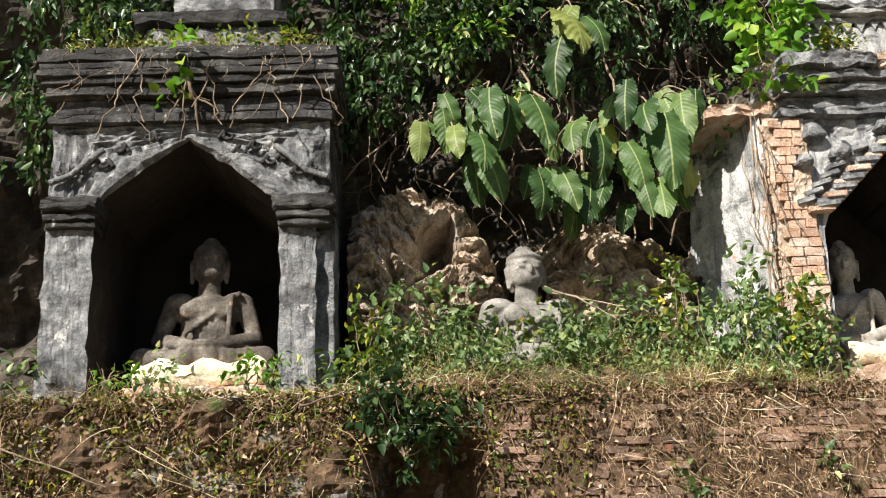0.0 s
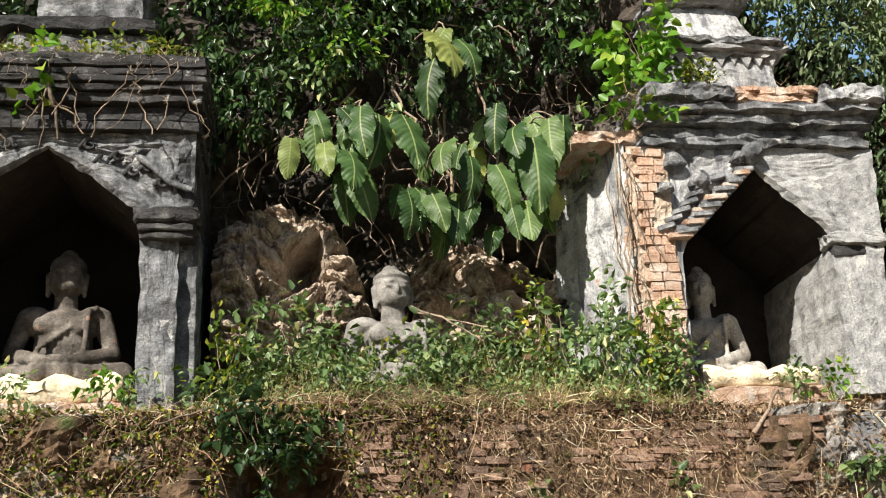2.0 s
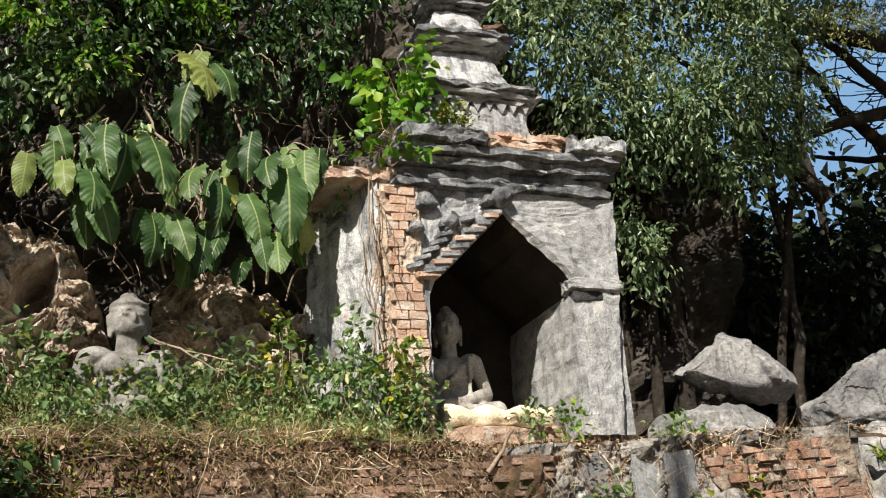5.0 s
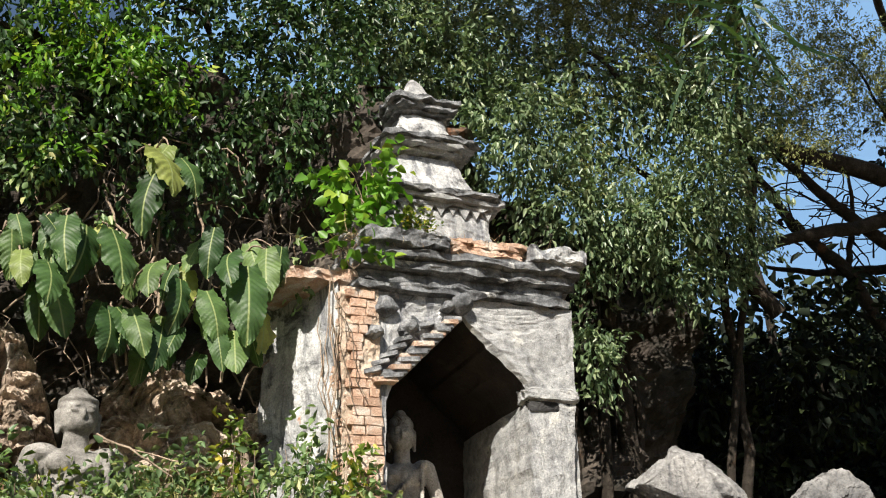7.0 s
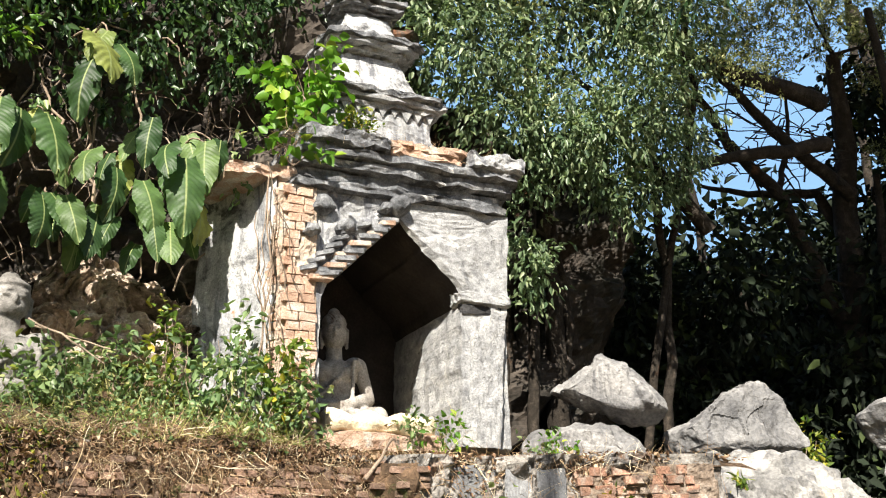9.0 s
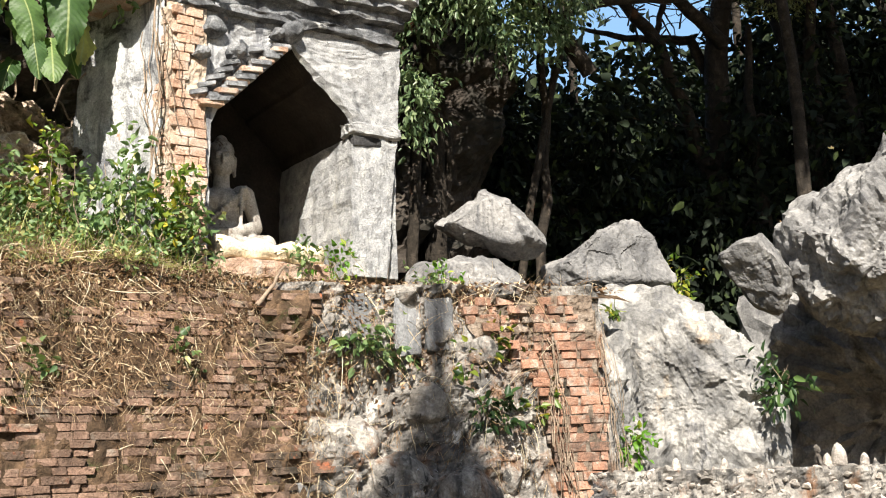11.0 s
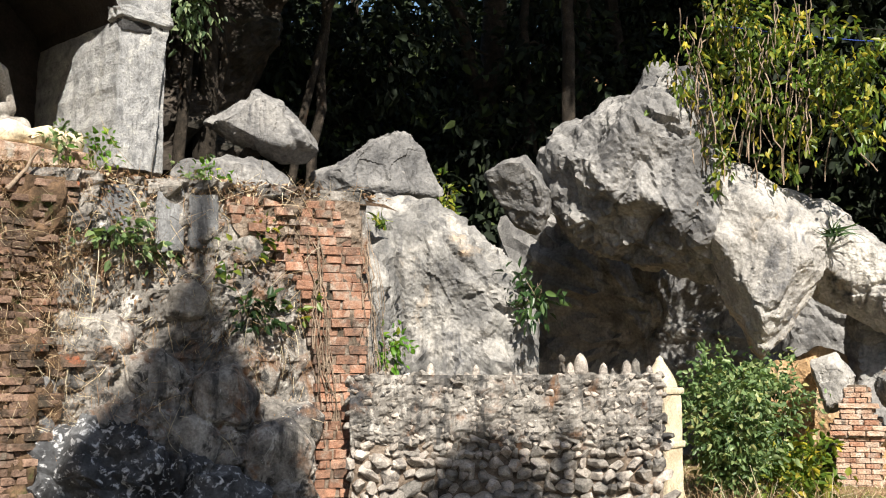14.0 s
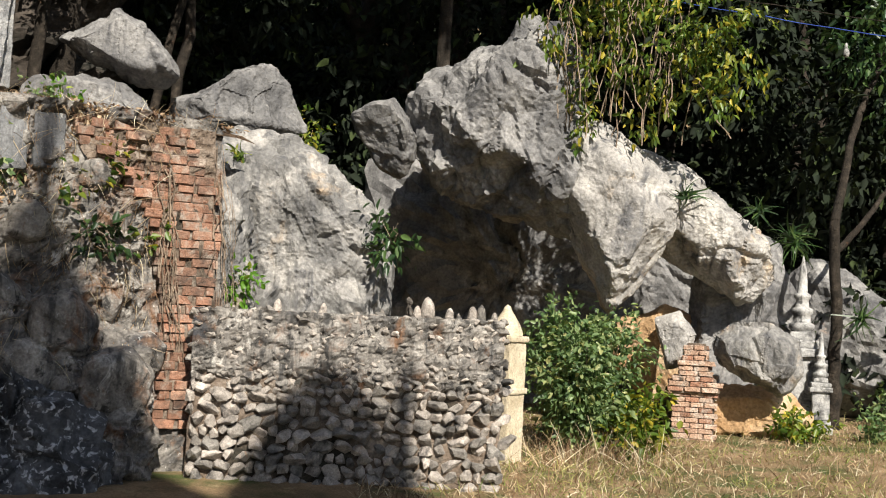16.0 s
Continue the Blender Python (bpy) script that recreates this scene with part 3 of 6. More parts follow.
def facade(inner, outer, y, depth, relief, material, soffit_material, parent, per, label="", carve=None):
    """The wall between an arched opening and its outer edge, with the soffit running in from the opening."""
    a, b = line_points(inner, per), line_points(outer, per)
    m = 16
    def front(i, j):
        s = j / m
        x, z = a[i][0] + (b[i][0] - a[i][0]) * s, a[i][1] + (b[i][1] - a[i][1]) * s
        d = relief * (fbm(x, y, z, 3.0) + 0.7 * fbm(x, y, z, 11.0))
        if carve:
            d += carve(s, x, z)
        jit = 0.012 * fbm(x, 4, z, 8) * (1 if 0 < j < m else 1.6)
        return (x + jit, y - d, z + jit)
    face = sheet("facade", range(len(a)), range(m + 1), lambda i, j: front(i, j), material, parent, False)
    tagged(face, label)
    n = 14
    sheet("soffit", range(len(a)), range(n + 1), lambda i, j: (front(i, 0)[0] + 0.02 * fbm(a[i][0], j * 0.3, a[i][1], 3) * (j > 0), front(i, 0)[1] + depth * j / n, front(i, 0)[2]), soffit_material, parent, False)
    sheet("outer_side", range(len(a)), range(3), lambda i, j: (front(i, m)[0], front(i, m)[1] + 0.5 * j, front(i, m)[2]), material, parent, False)


def block(name, lo, hi, material, parent, label="", wear=0.014, seed=0, cell=0.09):
    bm = bmesh.new()
    box_mesh(bm, lo, hi, wear, cell, seed)
    return part(name, bm, material, parent, label)


def capital(x0, x1, y, z0, parent, material):
    block("capital", (x0 - 0.05, y - 0.10, z0 + 0.13), (x1 + 0.05, y + 0.25, z0 + 0.27), material, parent, wear=0.03, seed=int(x0 * 10))
    block("capital", (x0 - 0.025, y - 0.06, z0 + 0.06), (x1 + 0.025, y + 0.25, z0 + 0.125), material, parent, seed=2)
    block("capital", (x0 - 0.01, y - 0.03, z0), (x1 + 0.01, y + 0.25, z0 + 0.055), material, parent, seed=3)


def scroll(parent, material, x, z, y, size, flip, turns=1.1):
    s = np.linspace(0, 1, 22)
    r = size * (1 - 0.8 * s)
    a = s * turns * 2 * np.pi
    p = np.stack([x + flip * (r * np.cos(a) - size * 2.2 * np.maximum(0, 0.3 - s) / 0.3), np.full(22, y), z + r * np.sin(a) * 0.8 - size * np.maximum(0, 0.3 - s)], 1)
    v, q = tube_arrays(p, 0.022 * (1 - 0.5 * s), 6)
    quads("scroll", v, q, material, parent)


shrine = empty("arched_shrine", (-1.9, 9.3, 3.35))
shrine.location = (0, 0, 0)
tagged(shrine, "blackened stucco shrine niche with carved ogee arch", "shrine", "shrines")


def carve_band(s, x, z):
    band = 0.045 * (smooth(0.02, 0.06, s) - smooth(0.2, 0.26, s)) * smooth(4.9, 5.1, z)
    rib = 0.02 * math.sin(s * 46 + 3 * noise.noise(Vector((x * 5, 0, z * 5)))) * smooth(5.0, 5.15, z) * smooth(0.28, 0.4, s)
    return band + rib


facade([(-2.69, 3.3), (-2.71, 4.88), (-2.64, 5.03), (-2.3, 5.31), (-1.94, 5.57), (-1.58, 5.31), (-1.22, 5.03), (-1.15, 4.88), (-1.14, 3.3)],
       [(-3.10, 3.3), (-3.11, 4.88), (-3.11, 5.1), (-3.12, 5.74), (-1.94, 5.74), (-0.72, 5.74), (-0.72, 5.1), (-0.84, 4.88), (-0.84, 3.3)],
       8.70, 1.5, 0.03, GREY_PLASTER, SHADED_PLASTER, shrine, [14, 4, 8, 12, 12, 8, 4, 14], "stained grey stucco front with carved spandrels", carve_band)
block("pilaster", (-0.85, 8.82, 3.3), (-0.69, 9.3, 4.9), GREY_PLASTER, shrine)
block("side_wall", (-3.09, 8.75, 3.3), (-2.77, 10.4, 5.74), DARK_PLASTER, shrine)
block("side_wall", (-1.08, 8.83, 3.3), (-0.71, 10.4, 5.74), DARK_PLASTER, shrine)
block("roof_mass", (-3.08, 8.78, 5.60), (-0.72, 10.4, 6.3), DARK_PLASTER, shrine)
block("rear_wall", (-2.8, 10.18, 3.3), (-1.05, 10.4, 5.74), SHADED_PLASTER, shrine)
capital(-3.10, -2.69, 8.66, 4.76, shrine, DARK_PLASTER)
capital(-1.15, -0.72, 8.66, 4.74, shrine, DARK_PLASTER)
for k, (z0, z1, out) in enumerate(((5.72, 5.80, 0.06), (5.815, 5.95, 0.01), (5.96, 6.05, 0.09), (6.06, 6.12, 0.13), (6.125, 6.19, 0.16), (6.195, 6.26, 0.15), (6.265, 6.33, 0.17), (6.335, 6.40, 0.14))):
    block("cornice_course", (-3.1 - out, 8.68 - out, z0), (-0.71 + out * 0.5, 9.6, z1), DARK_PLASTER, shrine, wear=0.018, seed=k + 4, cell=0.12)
block("upper_tier", (-2.52, 9.15, 6.38), (-1.2, 10.4, 6.95), GREY_PLASTER, shrine, wear=0.03)
block("upper_tier", (-2.62, 9.08, 6.95), (-1.15, 10.4, 7.08), DARK_PLASTER, shrine, wear=0.03)
block("upper_tier", (-2.3, 9.3, 7.08), (-1.3, 10.4, 7.9), GREY_PLASTER, shrine, wear=0.03)
for k in range(7):
    u = (k + 0.6) / 7
    for side in (-1, 1):
        scroll(shrine, DARK_PLASTER, -1.94 + side * (0.28 + 0.86 * u), 5.62 - 0.36 * u - 0.09 * (k % 2), 8.67, 0.085 - 0.003 * k, side)
for side, x0 in ((-1, -3.1), (1, -0.74)):
    v, q = tube_arrays([(x0, 8.66, 5.18), (x0 - side * 0.18, 8.645, 5.24), (x0 - side * 0.33, 8.64, 5.38), (x0 - side * 0.45, 8.64, 5.47)], 0.028, 7)
    quads("scroll", v, q, GREY_PLASTER, shrine)
block("plinth", (-2.45, 8.86, 3.3), (-1.22, 10.1, 3.44), PALE_BRICK, shrine, "crumbling brick plinth", wear=0.03)

ruin = empty("ruined_spired_shrine")
tagged(ruin, "ruined whitewashed brick shrine with broken arch and tiered spire", "shrine", "shrines")
LEFT_IN = [(3.58, 3.4), (3.61, 4.70), (3.70, 4.88), (4.05, 5.23), (4.38, 5.57)]
facade(LEFT_IN, [(3.26, 3.4), (3.26, 4.70), (3.26, 5.1), (3.28, 5.78), (4.38, 5.78)], 9.0, 1.7, 0.03, WHITE_PLASTER, SHADED_PLASTER, ruin, [14, 4, 8, 12],
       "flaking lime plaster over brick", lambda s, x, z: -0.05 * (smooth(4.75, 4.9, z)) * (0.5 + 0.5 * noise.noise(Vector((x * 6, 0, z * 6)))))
# upper soffit has its shade put into the colour; the lower jamb stays pale
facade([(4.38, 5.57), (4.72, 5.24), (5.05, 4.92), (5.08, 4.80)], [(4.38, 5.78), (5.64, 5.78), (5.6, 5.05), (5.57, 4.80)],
       9.0, 1.7, 0.02, PLASTER, SHADED_PLASTER, ruin, [12, 8, 4], "smooth grey cracked stucco front", lambda s, x, z: 0.05 * (smooth(0.0, 0.03, s) - smooth(0.22, 0.28, s)) * smooth(4.85, 5.0, z))
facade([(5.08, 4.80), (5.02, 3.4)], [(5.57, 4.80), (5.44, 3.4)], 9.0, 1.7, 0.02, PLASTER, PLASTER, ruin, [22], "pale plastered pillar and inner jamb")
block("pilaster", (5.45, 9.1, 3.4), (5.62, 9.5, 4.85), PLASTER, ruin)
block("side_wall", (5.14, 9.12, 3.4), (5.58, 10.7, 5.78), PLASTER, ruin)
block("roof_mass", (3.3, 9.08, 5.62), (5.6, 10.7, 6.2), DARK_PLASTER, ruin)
block("rear_wall", (3.4, 10.62, 3.4), (5.4, 10.8, 5.78), SHADED_PLASTER, ruin)
block("impost", (5.03, 8.94, 4.80), (5.6, 9.2, 4.93), PLASTER, ruin, wear=0.03, seed=7)
# flush dark block: the shade of a notch is put in as colour
block("recess_shade", (5.07, 8.985, 4.70), (5.52, 9.2, 4.80), DARK_PLASTER, ruin, wear=0.012, seed=8)
# the left flank runs back at a slant
flank = sheet("flank", list(np.linspace(0, 1, 16)), list(np.linspace(3.35, 5.86, 30)),
              lambda s, z: (3.2 - 0.5 * s + 0.03 * fbm(s * 2, 0, z, 2), 9.06 + 1.0 * s + 0.03 * fbm(s * 3, 3, z, 3), z), WHITE_PLASTER, ruin, False)
tagged(flank, "bright streaked lime-plastered flank wall")
block("flank_core", (3.22, 9.1, 3.4), (3.5, 10.7, 5.78), LIME, ruin)
block("flank_cap", (2.72, 9.05, 5.84), (3.5, 10.4, 5.98), PALE_BRICK, ruin, wear=0.04)
for k, (x0, x1, z0, z1, out, mt) in enumerate(((3.3, 5.62, 5.78, 5.86, 0.05, GREY_PLASTER), (3.32, 5.6, 5.865, 6.0, -0.03, GREY_PLASTER), (3.3, 5.7, 6.0, 6.10, 0.07, GREY_PLASTER),
                                               (3.34, 5.72, 6.105, 6.20, 0.14, GREY_PLASTER), (3.36, 4.25, 6.205, 6.36, 0.2, GREY_PLASTER), (4.27, 5.1, 6.205, 6.28, 0.12, PALE_BRICK), (5.12, 5.78, 6.205, 6.36, 0.2, WHITE_PLASTER))):
    block("cornice_course", (x0, 8.98 - out, z0), (x1, 10.4, z1), mt, ruin, wear=0.042, seed=k, cell=0.1)
for k, (x, z, s) in enumerate(((4.38, 5.70, 0.13), (4.25, 5.66, 0.10), (3.62, 5.62, 0.15), (3.5, 5.35, 0.12), (3.85, 5.42, 0.09), (5.62, 6.4, 0.11))):
    rock("plaster_lump", (x, 8.97 - 0.05 * (k < 2), z), 0, [(-s, -s * 0.5), (-s * 0.4, s * 0.7), (s * 0.6, s * 0.6), (s, -s * 0.3), (0, -s)], 0.10, 0.12, GREY_PLASTER if k < 5 else WHITE_PLASTER, ruin, seed=k, level=3, rough=0.05)
SX, SY = 4.33, 9.78


def tier(half, top, z0, z1, out, material, cap_material, seed, petals=0):
    """A tapering body under a stepped, worn cornice."""
    bm = bmesh.new()
    box_mesh(bm, (SX - half, SY - half, z0), (SX + half, SY + half, z1), 0.03, 0.07, seed)
    for v in bm.verts:
        f = (v.co.z - z0) / (z1 - z0)
        k = 1 + (top / half - 1) * min(1.0, max(0.0, f)) ** 0.75
        v.co.x, v.co.y = SX + (v.co.x - SX) * k, SY + (v.co.y - SY) * k
    part("spire_tier", bm, material, ruin)
    for k, (h, d) in enumerate(((0.35, 0.05), (0.8, 0.045), (1.0, 0.06), (0.6, 0.04))):
        a = z1 + 0.052 * k + 0.003
        r = top + out * h
        block("spire_cornice", (SX - r, SY - r, a), (SX + r, SY + r, a + d), cap_material if k < 2 else GREY_PLASTER, ruin, wear=0.045, seed=seed + k, cell=0.08)
    for k in range(petals):
        x = SX - half + 2 * half * (k + 0.5) / petals
        w = half / petals * (0.8 + 0.15 * math.sin(k * 2.3))
        v = [(x - w, SY - half - 0.015, z1), (x + w, SY - half - 0.015, z1), (x, SY - half - 0.012, z1 - w * 1.9), (x - w, SY - half + 0.03, z1), (x + w, SY - half + 0.03, z1), (x, SY - half + 0.03, z1 - w * 1.9)]
        mesh_object("petal", v, [(0, 2, 1), (0, 3, 5, 2), (1, 2, 5, 4)], cap_material, ruin)


tier(0.60, 0.575, 6.22, 6.86, 0.15, WHITE_PLASTER, PLASTER, 1, 9)
tier(0.52, 0.33, 7.06, 7.60, 0.22, WHITE_PLASTER, PLASTER, 5)
tier(0.37, 0.25, 7.80, 8.16, 0.16, WHITE_PLASTER, GREY_PLASTER, 9)
bm = bmesh.new()
bmesh.ops.create_cone(bm, cap_ends=True, segments=10, radius1=0.27, radius2=0.04, depth=0.42, matrix=Matrix.Translation((SX, SY, 8.56)))
bmesh.ops.subdivide_edges(bm, edges=bm.edges, cuts=3, use_grid_fill=True)
for v in bm.verts:
    v.co += noise.noise_vector(v.co * 8) * 0.04
part("spire_tip", bm, PLASTER, ruin)
block("plinth", (3.7, 9.15, 3.35), (4.95, 10.5, 3.52), PALE_BRICK, ruin, wear=0.03)


# ---- statues: one plain mesh each ----
def ball(bag, at, r, turn=(0, 0, 0)):
    """An ellipsoid, added to a list of arrays."""
    i, j = np.meshgrid(np.linspace(0, np.pi, 11), np.linspace(0, 2 * np.pi, 17)[:-1], indexing="ij")
    v = np.stack([np.sin(i) * np.cos(j) * r[0], np.sin(i) * np.sin(j) * r[1], np.cos(i) * r[2]], -1).reshape(-1, 3)
    m = np.array(Euler([radians(a) for a in turn]).to_matrix())
    a, b = np.meshgrid(np.arange(10), np.arange(16), indexing="ij")
    c = (b + 1) % 16
    bag.append((v @ m.T + np.array(at), np.stack([a * 16 + b, (a + 1) * 16 + b, (a + 1) * 16 + c, a * 16 + c], -1).reshape(-1, 4)))


def limb(bag, a, b, r0, r1):
    for k in range(10):
        r = r0 + (r1 - r0) * k / 9
        ball(bag, Vector(a).lerp(Vector(b), k / 9), (r, r, r))


def statue(name, at, size, turn, material, label, crowned=False, slim=1.0):
    bm = []
    ball(bm, (0, 0.05, 0.10), (0.52, 0.36, 0.13))
    for s in (-1, 1):
        limb(bm, (s * 0.16, 0.08, 0.14), (s * 0.56, -0.20, 0.12), 0.14, 0.12)
        limb(bm, (s * 0.56, -0.20, 0.11), (-s * 0.10, -0.34, 0.13), 0.11, 0.075)
        limb(bm, (s * 0.34, 0.04, 0.66), (s * 0.45, 0.0, 0.34), 0.095, 0.08)
        limb(bm, (s * 0.45, 0.0, 0.34), (s * 0.12, -0.27, 0.24), 0.078, 0.055)
        ball(bm, (s * 0.27, 0.03, 0.68), (0.15, 0.12, 0.09))
        limb(bm, (s * 0.172, 0.03, 1.04), (s * 0.165, 0.01, 0.87), 0.03, 0.024)
        ball(bm, (s * 0.065, -0.128, 1.035), (0.042, 0.02, 0.016))
        ball(bm, (s * 0.065, -0.13, 1.075), (0.05, 0.018, 0.009), (0, s * 12, 0))
        ball(bm, (s * 0.14, -0.1, 0.58), (0.12, 0.06, 0.08))
    ball(bm, (0, 0.03, 0.42), (0.27, 0.18, 0.26))
    ball(bm, (0, 0.02, 0.58), (0.31, 0.17, 0.17))
    ball(bm, (0, -0.30, 0.24), (0.15, 0.07, 0.05))
    limb(bm, (0, 0.04, 0.7), (0, 0.03, 0.9), 0.115, 0.105)
    ball(bm, (0, 0.03, 1.02), (0.17, 0.172, 0.19))
    ball(bm, (0, -0.025, 0.94), (0.13, 0.125, 0.095))
    ball(bm, (0, -0.145, 1.0), (0.022, 0.035, 0.05))
    ball(bm, (0, -0.133, 0.937), (0.05, 0.02, 0.012))
    ball(bm, (0, -0.128, 0.918), (0.04, 0.02, 0.012))
    ball(bm, (0, 0.06, 1.12), (0.172, 0.165, 0.12))
    ball(bm, (0, 0.07, 1.22), (0.085, 0.085, 0.07))
    limb(bm, (0.30, -0.10, 0.72), (-0.18, -0.185, 0.36), 0.03, 0.03)
    limb(bm, (0.24, -0.13, 0.70), (0.22, -0.20, 0.34), 0.028, 0.03)
    if crowned:
        for k in range(15):
            a = math.pi * (k / 14)
            for up in (1.09, 1.15):
                ball(bm, (0.15 * math.cos(a), 0.045 - 0.152 * math.sin(a), up), (0.022, 0.022, 0.022))
    ob = quads(name, *joined(bm), material)
    ob.matrix_world = Matrix.Translation(at) @ Matrix.Rotation(radians(turn), 4, "Z") @ Matrix.Diagonal((size * slim, size * slim, size, 1))
    md = ob.modifiers.new("remesh", "REMESH")
    md.mode, md.voxel_size, md.use_smooth_shade = "VOXEL", 0.014, True
    return tagged(ob, label, "statue", "seated statues")


statue("seated_statue", (-1.88, 9.5, 3.62), 1.04, 2, STATUE_DARK, "dusty seated stone statue on a cream plinth", slim=0.9)
statue("seated_statue", (4.09, 9.9, 3.62), 1.0, -16, STATUE_PALE, "pale patchily painted seated statue inside the ruin", slim=0.76)
statue("seated_statue", (1.0, 9.45, 3.50), 1.0, 10, STATUE_GREY, "half-buried grey stone statue with a ringed headband", True)


def drape(name, x0, x1, y0, y1, z0, z1, label):
    bm = bmesh.new()
    box_mesh(bm, (x0, y0, z0), (x1, y1, z1), 0.02, 0.06, 3)
    for v in bm.verts:
        if v.co.z > (z0 + z1) / 2:
            v.co.z += 0.03 * math.sin(v.co.x * 17) + 0.02 * noise.noise(v.co * 6)
        v.co.y -= 0.05 * math.sin((v.co.z - z0) / (z1 - z0) * 2.6) + 0.025 * math.sin(v.co.x * 23)
    ob = part(name, bm, CREAM, None, "", True)
    return tagged(ob, label, "plinth", "cream plinths")


drape("lotus_plinth", -2.38, -1.26, 8.92, 10.1, 3.44, 3.66, "cream-painted scalloped plinth under the statue")
drape("lotus_plinth", 3.75, 4.86, 9.2, 10.45, 3.52, 3.70, "cream-painted plinth strewn with plaster fragments")

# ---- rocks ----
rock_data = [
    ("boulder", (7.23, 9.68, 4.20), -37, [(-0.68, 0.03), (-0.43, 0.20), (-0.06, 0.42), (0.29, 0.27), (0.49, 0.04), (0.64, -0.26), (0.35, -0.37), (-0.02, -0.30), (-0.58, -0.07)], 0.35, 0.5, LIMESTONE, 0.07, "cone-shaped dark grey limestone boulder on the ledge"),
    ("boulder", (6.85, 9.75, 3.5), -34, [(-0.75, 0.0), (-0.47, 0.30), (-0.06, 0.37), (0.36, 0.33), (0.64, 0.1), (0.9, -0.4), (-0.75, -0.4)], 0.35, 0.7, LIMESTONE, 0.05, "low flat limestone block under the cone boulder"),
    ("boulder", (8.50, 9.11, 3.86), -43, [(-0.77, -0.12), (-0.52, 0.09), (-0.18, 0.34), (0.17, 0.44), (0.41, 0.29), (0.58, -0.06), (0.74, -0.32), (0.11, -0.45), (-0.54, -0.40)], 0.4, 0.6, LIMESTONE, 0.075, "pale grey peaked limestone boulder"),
    ("foot_rock", (4.9, 7.95, 0.5), -32, [(-1.2, 0.45), (-0.41, 0.7), (0.28, 0.45), (0.94, -0.1), (1.3, -0.9), (-1.2, -0.9)], 0.3, 0.6, SHADED_BEDROCK, 0.14, "dark craggy bedrock at the foot of the wall"),
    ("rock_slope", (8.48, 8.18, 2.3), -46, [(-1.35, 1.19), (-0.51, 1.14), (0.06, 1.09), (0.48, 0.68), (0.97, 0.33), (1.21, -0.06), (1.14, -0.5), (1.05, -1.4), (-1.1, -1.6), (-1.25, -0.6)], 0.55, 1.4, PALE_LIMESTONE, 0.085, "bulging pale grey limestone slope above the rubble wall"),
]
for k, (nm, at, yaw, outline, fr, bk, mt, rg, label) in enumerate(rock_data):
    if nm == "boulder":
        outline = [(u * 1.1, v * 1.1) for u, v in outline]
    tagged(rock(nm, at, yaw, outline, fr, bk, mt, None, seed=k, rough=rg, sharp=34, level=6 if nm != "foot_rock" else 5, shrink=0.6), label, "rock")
for k, (x, z, s) in enumerate(((4.5, 2.2, 0.2), (4.75, 1.85, 0.26), (4.45, 1.5, 0.18), (5.0, 1.5, 0.3), (5.35, 2.15, 0.22), (5.5, 1.3, 0.34), (5.95, 1.5, 0.2), (6.1, 2.25, 0.22), (6.2, 1.1, 0.26), (4.6, 1.1, 0.24), (5.2, 0.95, 0.32), (5.85, 0.85, 0.36), (5.8, 2.6, 0.16), (6.25, 1.75, 0.16), (5.05, 2.3, 0.14))):
    rock("embedded_rock", (x, rough_wall(x, z) + 0.05, z), -18, [(-s, -s * 0.7), (-s * 0.8, s * 0.6), (s * 0.2, s * 0.9), (s, s * 0.2), (s * 0.6, -s * 0.9)], 0.13, 0.2, WALL_FACE, wall, seed=70 + k, rough=0.06, level=4, shrink=0.7)
outcrop = empty("limestone_outcrop")
tagged(outcrop, "overhanging fluted grey limestone outcrop with a dark cave", "rock")
